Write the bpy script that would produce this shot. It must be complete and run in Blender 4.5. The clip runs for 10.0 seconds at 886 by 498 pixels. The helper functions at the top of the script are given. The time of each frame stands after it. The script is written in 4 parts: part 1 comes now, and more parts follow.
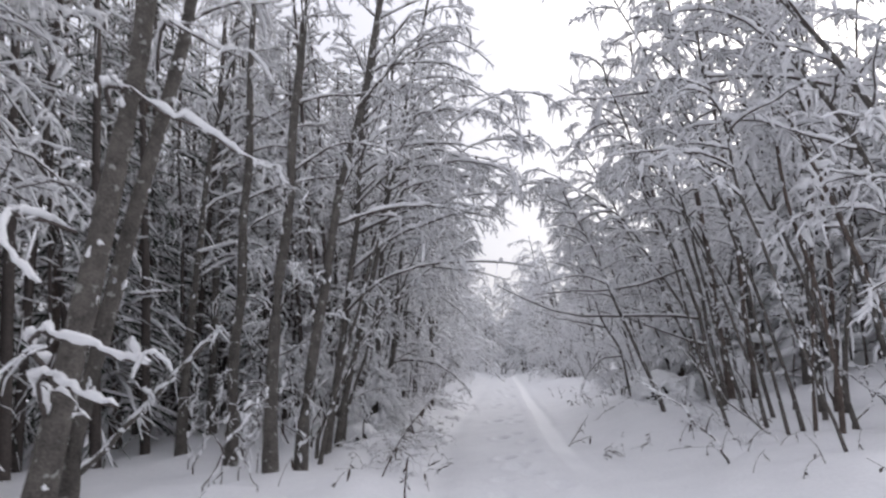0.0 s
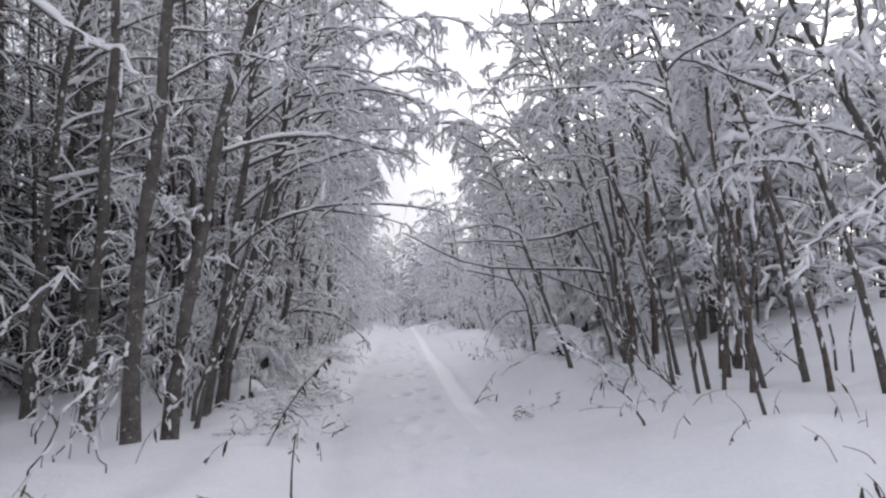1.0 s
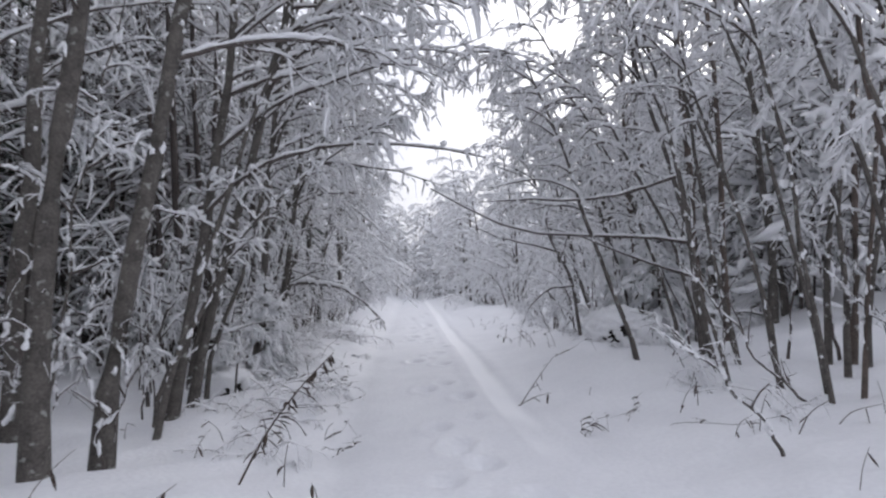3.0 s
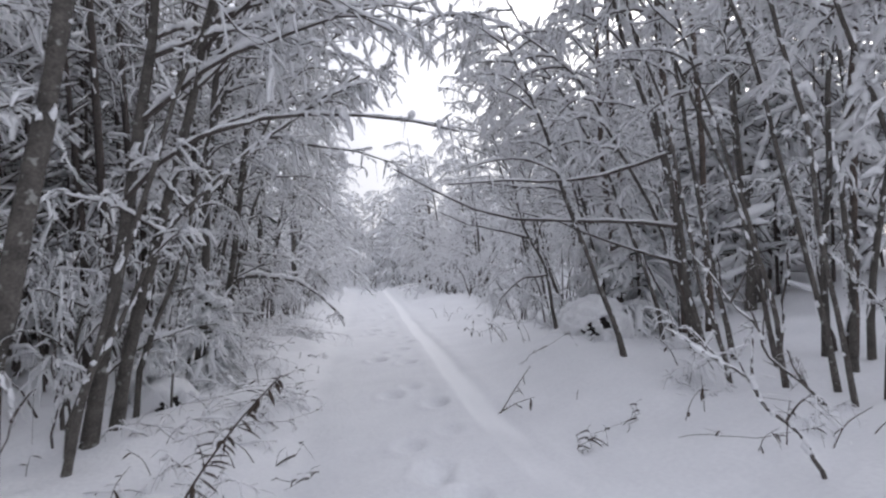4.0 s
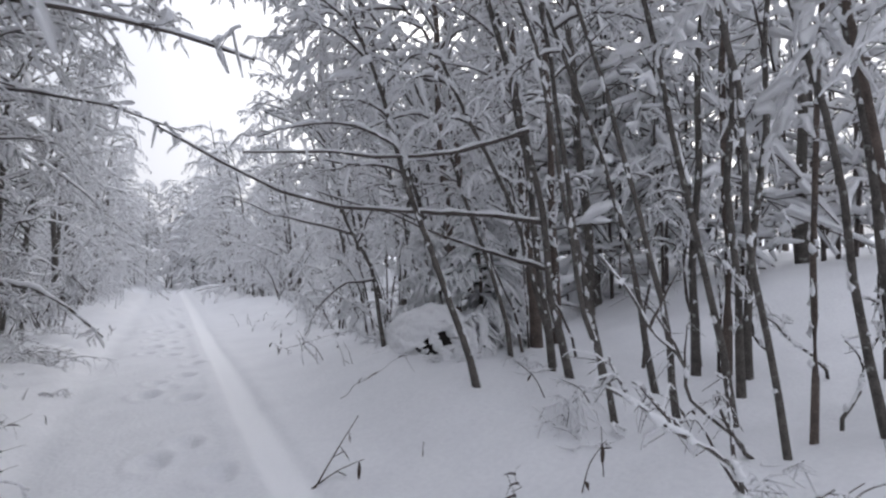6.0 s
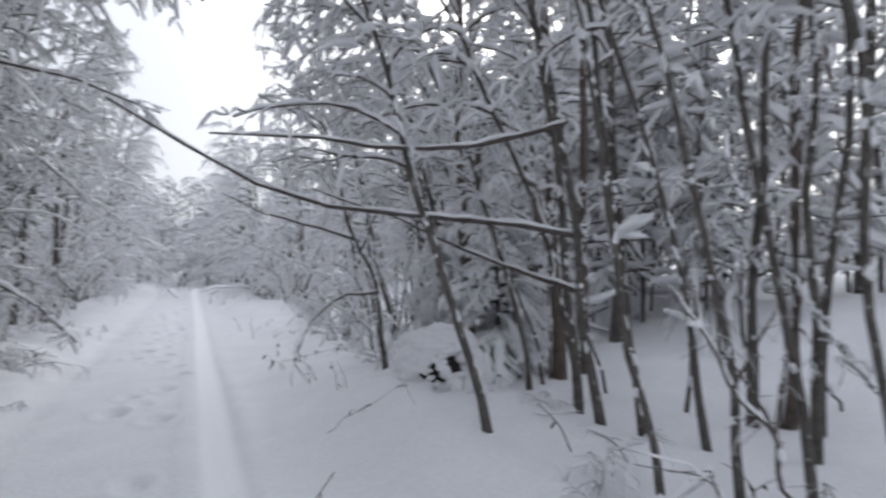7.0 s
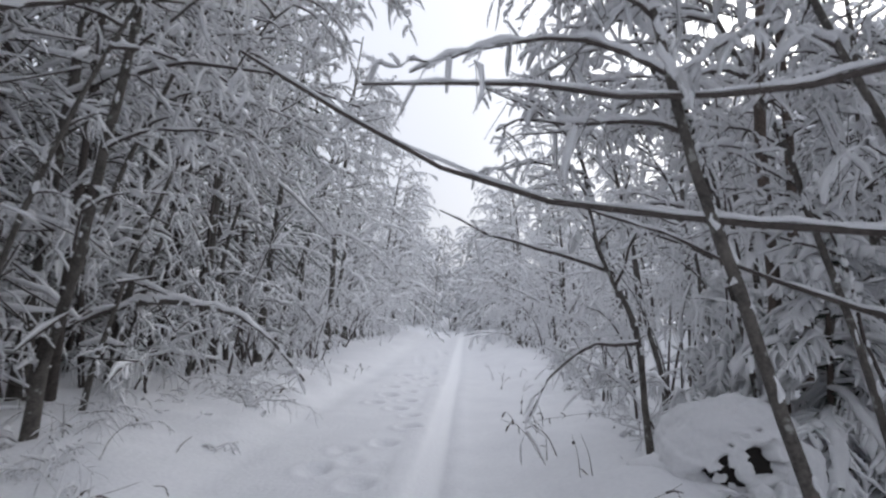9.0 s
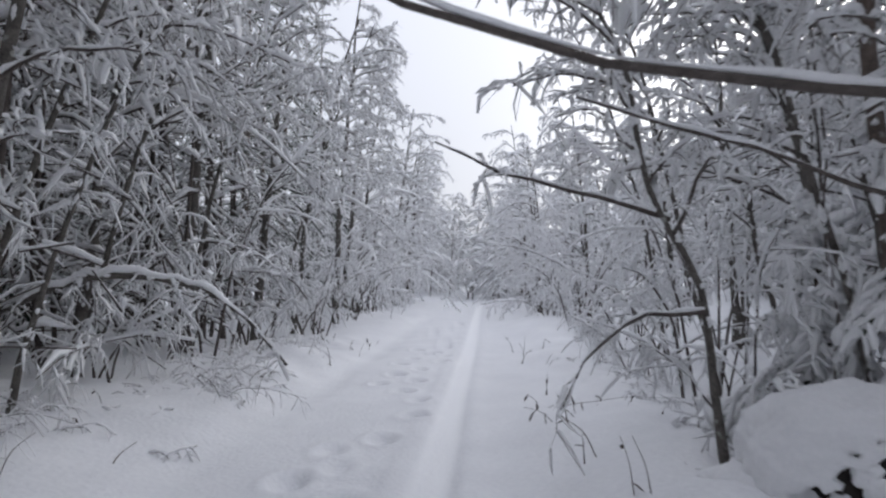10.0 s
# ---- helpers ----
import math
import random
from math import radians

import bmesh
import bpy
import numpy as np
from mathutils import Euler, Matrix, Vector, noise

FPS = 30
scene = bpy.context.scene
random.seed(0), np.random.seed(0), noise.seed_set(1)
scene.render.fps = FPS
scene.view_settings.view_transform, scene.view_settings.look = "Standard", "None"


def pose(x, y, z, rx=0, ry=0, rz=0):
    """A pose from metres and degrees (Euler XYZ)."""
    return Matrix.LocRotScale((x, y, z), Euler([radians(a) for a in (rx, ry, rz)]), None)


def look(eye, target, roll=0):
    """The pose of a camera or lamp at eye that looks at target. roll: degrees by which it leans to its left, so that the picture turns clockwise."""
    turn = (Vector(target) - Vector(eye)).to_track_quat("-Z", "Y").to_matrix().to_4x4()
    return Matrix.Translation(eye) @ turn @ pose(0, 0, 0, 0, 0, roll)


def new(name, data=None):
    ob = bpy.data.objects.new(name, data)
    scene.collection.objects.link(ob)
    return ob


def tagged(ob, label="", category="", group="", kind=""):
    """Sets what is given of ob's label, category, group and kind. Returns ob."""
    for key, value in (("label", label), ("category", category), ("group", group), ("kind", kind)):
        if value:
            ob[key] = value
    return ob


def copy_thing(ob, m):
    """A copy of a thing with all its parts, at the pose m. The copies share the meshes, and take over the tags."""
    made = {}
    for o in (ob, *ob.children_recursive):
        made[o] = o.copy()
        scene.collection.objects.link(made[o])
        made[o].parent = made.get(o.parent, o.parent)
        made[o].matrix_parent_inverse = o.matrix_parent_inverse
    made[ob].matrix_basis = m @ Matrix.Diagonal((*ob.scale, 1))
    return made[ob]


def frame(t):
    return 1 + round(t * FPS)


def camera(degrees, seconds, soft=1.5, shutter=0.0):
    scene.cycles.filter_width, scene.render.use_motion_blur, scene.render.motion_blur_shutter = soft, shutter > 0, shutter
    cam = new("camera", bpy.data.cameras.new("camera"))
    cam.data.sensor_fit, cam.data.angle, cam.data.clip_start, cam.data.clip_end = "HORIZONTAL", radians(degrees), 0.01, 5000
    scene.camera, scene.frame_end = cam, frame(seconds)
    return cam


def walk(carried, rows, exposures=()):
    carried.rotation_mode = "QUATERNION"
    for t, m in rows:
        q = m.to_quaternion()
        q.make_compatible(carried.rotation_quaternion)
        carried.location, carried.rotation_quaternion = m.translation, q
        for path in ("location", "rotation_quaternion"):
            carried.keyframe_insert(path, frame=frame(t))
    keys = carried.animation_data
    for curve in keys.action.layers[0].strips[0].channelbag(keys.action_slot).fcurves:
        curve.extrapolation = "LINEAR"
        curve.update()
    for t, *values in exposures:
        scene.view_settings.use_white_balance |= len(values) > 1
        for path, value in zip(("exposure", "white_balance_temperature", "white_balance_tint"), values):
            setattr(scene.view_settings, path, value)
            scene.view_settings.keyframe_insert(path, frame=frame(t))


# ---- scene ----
cam = camera(69.2, 10.0, soft=2.3, shutter=0.35)
PATH = [
    (0, (-0.062, 0.024, 1.394), (-0.042, 1.994, 1.739), -3.4),
    (0.5, (-0.095, 0.457, 1.452), (0.063, 2.437, 1.691), -1.2),
    (1, (-0.083, 0.976, 1.433), (0.238, 2.942, 1.612), -2.5),
    (1.5, (-0.036, 1.523, 1.474), (0.266, 3.474, 1.791), -1.8),
    (2, (-0.096, 2.051, 1.502), (0.208, 4.006, 1.797), 0.3),
    (2.5, (-0.085, 2.538, 1.464), (0.216, 4.508, 1.632), -1.8),
    (2.7, (-0.05, 2.777, 1.455), (0.209, 4.756, 1.587), -1.9),
    (3.8, (-0.094, 3.821, 1.487), (0.325, 5.776, 1.547), -1.8),
    (4, (-0.037, 4.027, 1.519), (0.377, 5.983, 1.572), -2.6),
    (4.5, (0.034, 4.486, 1.589), (0.483, 6.434, 1.648), -1.7),
    (5, (0.105, 4.973, 1.614), (0.889, 6.811, 1.692), -1.6),
    (5.5, (0.299, 5.533, 1.541), (1.201, 7.318, 1.568), -3.6),
    (5.7, (0.399, 5.706, 1.547), (1.316, 7.483, 1.563), -3.3),
    (6.8, (0.94, 6.665, 1.622), (1.963, 8.382, 1.681), 0.2),
    (7, (1.068, 6.825, 1.618), (1.966, 8.612, 1.667), 0.2),
    (7.5, (1.14, 7.161, 1.629), (1.757, 9.061, 1.721), 2.9),
    (8, (1.408, 7.576, 1.605), (1.792, 9.533, 1.752), 3.3),
    (8.5, (1.628, 7.94, 1.581), (1.703, 9.936, 1.679), 2.9),
    (9, (1.785, 8.435, 1.519), (1.881, 10.424, 1.707), 2.2),
    (9.5, (1.946, 9.052, 1.411), (2.07, 11.043, 1.554), 0.5),
    (10, (1.97, 9.771, 1.489), (2.015, 11.769, 1.582), 0.6),
]
EXPOSURES = [(0.0, -0.15, 6600, 11.0), (2.5, -0.05, 6400, 10.5), (5.5, -0.12, 6420, 10.0), (7.5, -0.06, 6380, 7.0), (10.0, -0.19, 6350, 8.5)]
walk(cam, [(t, look(eye, target, roll)) for t, eye, target, roll in PATH], EXPOSURES)

# ---- light: an overcast winter sky ----
SUN_UP, SUN_ROUND = 28.0, 40.0
world = bpy.data.worlds.new("overcast_sky")
scene.world = world
world.use_nodes = True
wn, wl = world.node_tree.nodes, world.node_tree.links
sky = wn.new("ShaderNodeTexSky")
sky.sky_type, sky.sun_disc = "NISHITA", False
sky.sun_elevation, sky.sun_rotation = radians(SUN_UP), radians(SUN_ROUND)
sky.dust_density, sky.air_density = 4.0, 1.0
grey = wn.new("ShaderNodeHueSaturation")
grey.inputs["Saturation"].default_value = 0.3
cloud = wn.new("ShaderNodeMixRGB")
cloud.inputs[0].default_value = 0.6
cloud.inputs[2].default_value = (7.75, 7.9, 9.0, 1)
wl.new(sky.outputs[0], grey.inputs["Color"])
wl.new(grey.outputs[0], cloud.inputs[1])
# an overcast sky is brighter overhead than at the horizon
wc, wsep, wrange, wmul = wn.new("ShaderNodeTexCoord"), wn.new("ShaderNodeSeparateXYZ"), wn.new("ShaderNodeMapRange"), wn.new("ShaderNodeVectorMath")
wmul.operation = "SCALE"
wrange.inputs[3].default_value, wrange.inputs[4].default_value = 0.72, 1.38
wl.new(wc.outputs["Generated"], wsep.inputs[0])
wl.new(wsep.outputs["Z"], wrange.inputs[0])
wl.new(cloud.outputs[0], wmul.inputs[0])
wl.new(wrange.outputs[0], wmul.inputs["Scale"])
wl.new(wmul.outputs[0], wn["Background"].inputs["Color"])
wn["Background"].inputs["Strength"].default_value = 0.15
sun = new("sun", bpy.data.lights.new("sun", "SUN"))
sun.data.energy, sun.data.angle, sun.data.color = 0.3, radians(30), (1.0, 0.97, 0.94)
sun.matrix_world = pose(0, 0, 30, 90 - SUN_UP, 0, 180 - SUN_ROUND)


# ---- materials ----
def material(name, low, high, rough, scale, bump=0.3, depth=0.01, spots=None, fine=6.0):
    """Two scales of noise between two colours, with relief; spots: (colour, scale, threshold) of a second coat."""
    m = bpy.data.materials.new(name)
    m.use_nodes = True
    n, l = m.node_tree.nodes, m.node_tree.links
    b = n["Principled BSDF"]
    b.inputs["Roughness"].default_value = rough
    tc = n.new("ShaderNodeTexCoord")
    one, two = n.new("ShaderNodeTexNoise"), n.new("ShaderNodeTexNoise")
    for tex, sc in ((one, scale), (two, scale * fine)):
        tex.inputs["Scale"].default_value, tex.inputs["Detail"].default_value = sc, 4
        l.new(tc.outputs["Object"], tex.inputs["Vector"])
    add = n.new("ShaderNodeMath")
    add.operation = "MULTIPLY_ADD"
    add.inputs[1].default_value = 0.5
    half = n.new("ShaderNodeMath")
    half.operation = "MULTIPLY"
    half.inputs[1].default_value = 0.5
    l.new(one.outputs[0], half.inputs[0])
    l.new(two.outputs[0], add.inputs[0])
    l.new(half.outputs[0], add.inputs[2])
    ramp = n.new("ShaderNodeValToRGB")
    ramp.color_ramp.elements[0].position, ramp.color_ramp.elements[1].position = 0.35, 0.65
    ramp.color_ramp.elements[0].color, ramp.color_ramp.elements[1].color = (*low, 1), (*high, 1)
    l.new(add.outputs[0], ramp.inputs[0])
    out = ramp.outputs[0]
    if spots:
        colour, sc, edge = spots
        three = n.new("ShaderNodeTexNoise")
        three.inputs["Scale"].default_value, three.inputs["Detail"].default_value = sc, 5
        l.new(tc.outputs["Object"], three.inputs["Vector"])
        cut = n.new("ShaderNodeMapRange")
        cut.inputs[1].default_value, cut.inputs[2].default_value = edge, edge + 0.06
        l.new(three.outputs[0], cut.inputs[0])
        mix = n.new("ShaderNodeMixRGB")
        mix.inputs[2].default_value = (*colour, 1)
        l.new(cut.outputs[0], mix.inputs[0])
        l.new(out, mix.inputs[1])
        out = mix.outputs[0]
    l.new(out, b.inputs["Base Color"])
    bm = n.new("ShaderNodeBump")
    bm.inputs["Strength"].default_value, bm.inputs["Distance"].default_value = bump, depth
    l.new(add.outputs[0], bm.inputs["Height"])
    l.new(bm.outputs[0], b.inputs["Normal"])
    return m


BARK = material("alder_bark", (0.05, 0.045, 0.041), (0.15, 0.135, 0.12), 0.9, 9, 0.8, 0.012, ((0.3, 0.3, 0.28), 14, 0.62))
TWIG = material("twig_bark", (0.05, 0.042, 0.038), (0.12, 0.1, 0.09), 0.85, 25)
RUSTY = material("rusty_bark", (0.06, 0.048, 0.042), (0.16, 0.125, 0.105), 0.9, 9, 0.6, 0.01, ((0.26, 0.25, 0.24), 12, 0.62))
NEEDLE = material("spruce_needles", (0.025, 0.035, 0.026), (0.07, 0.085, 0.062), 0.8, 30)
SNOW = material("clinging_snow", (0.87, 0.875, 0.89), (0.95, 0.95, 0.96), 0.7, 30, 0.8, 0.015)
DRY = material("dry_leaf", (0.03, 0.022, 0.018), (0.09, 0.065, 0.05), 0.9, 30)
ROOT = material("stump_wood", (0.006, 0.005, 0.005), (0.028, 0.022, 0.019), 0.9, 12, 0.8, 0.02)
GROUND = material("ground_snow", (0.77, 0.775, 0.795), (0.86, 0.865, 0.88), 0.6, 1.3, 0.5, 0.035, fine=18)

# packed snow in the track is finer and whiter than the loose snow round it
gn, gl = GROUND.node_tree.nodes, GROUND.node_tree.links
packed_in = gn.new("ShaderNodeAttribute")
packed_in.attribute_name = "packed"
packed_mix = gn.new("ShaderNodeMixRGB")
packed_mix.inputs[2].default_value = (0.97, 0.972, 0.98, 1)
gl.new(packed_in.outputs["Fac"], packed_mix.inputs[0])
gl.new(gn["Principled BSDF"].inputs["Base Color"].links[0].from_socket, packed_mix.inputs[1])
gl.new(packed_mix.outputs[0], gn["Principled BSDF"].inputs["Base Color"])


# ---- mesh helpers ----
def mesh_of(name, v, f, mat, smooth=True):
    me = bpy.data.meshes.new(name)
    v, f = np.asarray(v, np.float32), np.asarray(f, np.int32)
    me.vertices.add(len(v))
    me.vertices.foreach_set("co", v.ravel())
    me.loops.add(f.size)
    me.loops.foreach_set("vertex_index", f.ravel())
    me.polygons.add(len(f))
    me.polygons.foreach_set("loop_start", np.arange(0, f.size, f.shape[1], dtype=np.int32))
    me.polygons.foreach_set("use_smooth", np.full(len(f), smooth))
    me.update(calc_edges=True)
    me.materials.append(mat)
    return me


def tubes(P, R, sides, wide=1.0, high=1.0):
    """Tubes along polylines P (n, k, 3) of radii R (n, k): vertices and quads."""
    n, k, _ = P.shape
    T = np.gradient(P, axis=1)
    T /= np.linalg.norm(T, axis=2, keepdims=True) + 1e-9
    S = np.cross(T, np.array([0.0, 0.0, 1.0]) + np.array([0.13, 0.07, 0.0]))
    S /= np.linalg.norm(S, axis=2, keepdims=True) + 1e-9
    U = np.cross(S, T)
    a = np.linspace(0, 2 * np.pi, sides, endpoint=False) + 0.4
    ring = S[:, :, None, :] * (np.cos(a) * wide)[None, None, :, None] + U[:, :, None, :] * (np.sin(a) * high)[None, None, :, None]
    V = P[:, :, None, :] + ring * R[:, :, None, None]
    i = np.arange(n * k * sides).reshape(n, k, sides)
    A, B = i[:, :-1], i[:, 1:]
    F = np.stack([A, np.roll(A, -1, 2), np.roll(B, -1, 2), B], -1).reshape(-1, 4)
    return V.reshape(-1, 3), F


class Bunch:
    """Gathers tubes for one mesh."""

    def __init__(self):
        self.v, self.f, self.n = [], [], 0

    def add(self, vf):
        v, f = vf
        self.v.append(v)
        self.f.append(f + self.n)
        self.n += len(v)

    def mesh(self, name, mat):
        return mesh_of(name, np.concatenate(self.v), np.concatenate(self.f), mat)


def part(name, me, parent, label="", kind=""):
    ob = new(name, me)
    ob.parent = parent
    return tagged(ob, label, kind=kind)


def resample(pts, k):
    pts = np.array(pts, float)
    d = np.r_[0, np.cumsum(np.linalg.norm(np.diff(pts, axis=0), axis=1))]
    s = np.linspace(0, d[-1], k)
    out = np.stack([np.interp(s, d, pts[:, c]) for c in range(3)], 1)
    out[1:-1] = (out[:-2] + 2 * out[1:-1] + out[2:]) / 4
    return out


def unit(a):
    return a / (np.linalg.norm(a, axis=-1, keepdims=True) + 1e-9)


def shoots(rng, O, D, L, k, droop, wig):
    """Curved shoots from origins O along D, of lengths L, bent down by droop and wandering by wig."""
    s = np.linspace(0, 1, k)
    P = O[:, None, :] + D[:, None, :] * (L[:, None] * s)[:, :, None]
    P[:, :, 2] -= (droop * L)[:, None] * s ** 2
    w = np.cumsum(rng.normal(0, 1, (len(O), k, 3)), axis=1) * (wig * L)[:, None, None] / k
    w -= w[:, :1]
    if k > 4:
        w[:, 1:-1] = (w[:, :-2] + 2 * w[:, 1:-1] + w[:, 2:]) / 4
    return P + w


def along(rng, P, m, lo, hi):
    """m origins on each polyline, with the tangent there and the fraction."""
    n, k, _ = P.shape
    s = (np.arange(m) + rng.uniform(0.1, 0.9, (n, m))) / m * (hi - lo) + lo
    x = s * (k - 1)
    i = np.minimum(x.astype(int), k - 2)
    f = (x - i)[..., None]
    r = np.arange(n)[:, None]
    A, B = P[r, i], P[r, i + 1]
    return (A + (B - A) * f).reshape(-1, 3), unit(B - A).reshape(-1, 3), s.ravel()


def clumps(rng, P, s):
    """Blunt clumps of snow round short twigs P, of half width s (n, 1)."""
    A, B = P[:, 0], P[:, -1]
    M = P[:, P.shape[1] // 2]
    t = np.array([-0.03, 0.16, 0.72, 1.04])[None, :, None]
    C = A[:, None] * (1 - t) ** 2 + (2 * M - 0.5 * (A + B))[:, None] * 2 * t * (1 - t) + B[:, None] * t ** 2
    R = s * np.array([[0.45, 1.0, 0.95, 0.4]]) * rng.uniform(0.7, 1.3, (len(P), 4))
    C[:, :, 2] += 0.5 * R
    return C, R


def snow_on(rng, P, r, s, gaps=0.15):
    """Centres and radii of the snow that clings to the upper side of shoots P with bark radius r; s: its half width."""
    T = unit(np.gradient(P, axis=1))
    flat = np.sqrt(np.clip(1 - T[:, :, 2] ** 2, 0, 1))
    R = np.broadcast_to(np.asarray(s), P.shape[:2]) * (0.4 + 0.6 * flat) * rng.uniform(0.5, 1.55, P.shape[:2])
    patch = rng.uniform(0, 1, P.shape[:2])
    patch[:, 1:] = 0.5 * patch[:, 1:] + 0.5 * patch[:, :-1]
    R = R * np.where(patch < np.sqrt(gaps / 2), 0.25, 1.0)
    R[:, 0] *= 0.75
    R[:, -1] *= 0.5
    C = P.copy()
    C[:, :, 2] += r * 0.9 + R * 0.7 * flat
    C += rng.normal(0, 1, C.shape) * (R * 0.3)[:, :, None]
    return C, R


# ---- ground ----
TRACK_Y = [-60, 0, 8, 11.7, 14.5, 18.5, 25, 38, 80, 400]
TRACK_X = [1.5, 1.5, 1.57, 1.73, 2.03, 2.38, 3.0, 4.15, 8.0, 38.0]


def track_x(y):
    ys = np.asarray(y, float)
    return (np.interp(ys - 1.2, TRACK_Y, TRACK_X) + np.interp(ys, TRACK_Y, TRACK_X) + np.interp(ys + 1.2, TRACK_Y, TRACK_X)) / 3


def step(a, b, x):
    t = np.clip((x - a) / (b - a), 0, 1)
    return t * t * (3 - 2 * t)


_rng = np.random.default_rng(5)
WAVES = [(_rng.uniform(-1, 1, 2) * f, _rng.uniform(0, 6.28), a) for f, a in [(0.5, 0.05), (0.9, 0.04), (1.4, 0.03), (2.2, 0.022), (3.3, 0.014), (4.6, 0.010), (6.3, 0.007), (9, 0.005), (12, 0.004), (16, 0.003)] for _ in (0, 1)]


def height(x, y):
    x, y = np.asarray(x, float), np.asarray(y, float)
    off = x - (track_x(y) - 0.45)
    d = np.abs(off)
    rough = sum(a * np.sin(x * w[0] + y * w[1] + p) for w, p, a in WAVES)
    rough = rough + 0.05 * step(1.3, 2.4, d) * step(30, 22, y) * np.sin(3.1 * x + 1.7 * np.sin(1.9 * y)) * np.sin(2.6 * y + 1.3 * np.sin(2.3 * x))
    calm = 0.3 + 0.7 * step(0.8, 2.0, d)
    h = 0.02 + 0.22 * step(0.9, 2.4, d) + rough * calm
    h = h + 0.95 * step(4.7, 10.0, off) + 0.25 * step(-5, -14, off) + 1.2 * step(48, 90, y)
    # the packed track, with low banks
    q = (x - track_x(y)) / 0.16
    h = h + (0.35 + 0.65 * step(7, 11, y)) * (0.022 * np.exp(-((np.abs(q) - 1.7) / 0.6) ** 2) - 0.028 * np.exp(-q ** 6))
    # an older rut on the far side of the trail
    q2 = (off + 1.35) / 0.22
    return h - 0.05 * np.exp(-q2 ** 2)


FOOT = []
_rng = np.random.default_rng(9)
for i in range(64):
    fy = 2.0 + i * 0.47 + _rng.uniform(-0.22, 0.22)
    fx = track_x(fy) - 0.74 + (0.19 if i % 2 else -0.19) + _rng.uniform(-0.2, 0.2)
    if _rng.uniform() < 0.72:
        FOOT.append((float(fx), float(fy), _rng.uniform(0.025, 0.095)))


def ground():
    xs = np.r_[-np.geomspace(3.2, 400, 46)[::-1], np.arange(-3.1, -0.6, 0.08), np.arange(-0.55, 4.3, 0.042), np.arange(4.35, 6.6, 0.08), np.geomspace(6.7, 400, 46)]
    ys = np.r_[-np.geomspace(1, 150, 16)[::-1], np.arange(0, 8, 0.085), np.arange(8, 21, 0.055), np.arange(21, 24, 0.085), np.geomspace(24.1, 500, 90)]
    X, Y = np.meshgrid(xs, ys)
    Z = height(X, Y)
    for fx, fy, dp in FOOT:
        j = np.abs(ys - fy) < 0.6
        k = np.abs(xs - fx) < 0.5
        sub = np.ix_(j, k)
        e = ((X[sub] - fx) / (0.08 + 0.5 * dp)) ** 2 + ((Y[sub] - fy) / 0.165) ** 2
        Z[sub] += -dp * np.exp(-e ** 2) + 0.25 * dp * np.exp(-(np.sqrt(e) - 1.6) ** 2 / 0.15)
    n, m = X.shape
    i = np.arange(n * m).reshape(n, m)
    F = np.stack([i[:-1, :-1], i[:-1, 1:], i[1:, 1:], i[1:, :-1]], -1).reshape(-1, 4)
    ob = new("ground", mesh_of("ground", np.stack([X, Y, Z], -1).reshape(-1, 3), F, GROUND))
    packed = ob.data.attributes.new("packed", "FLOAT", "POINT")
    packed.data.foreach_set("value", (np.exp(-((X - track_x(Y)) / 0.15) ** 6) * step(7.5, 11.5, Y + 0.6 * np.sin(X * 9 + Y * 3))).ravel().astype(np.float32))
    tagged(ob, "snow-covered forest trail with a packed track and footprints", "ground", kind="structure")


ground()


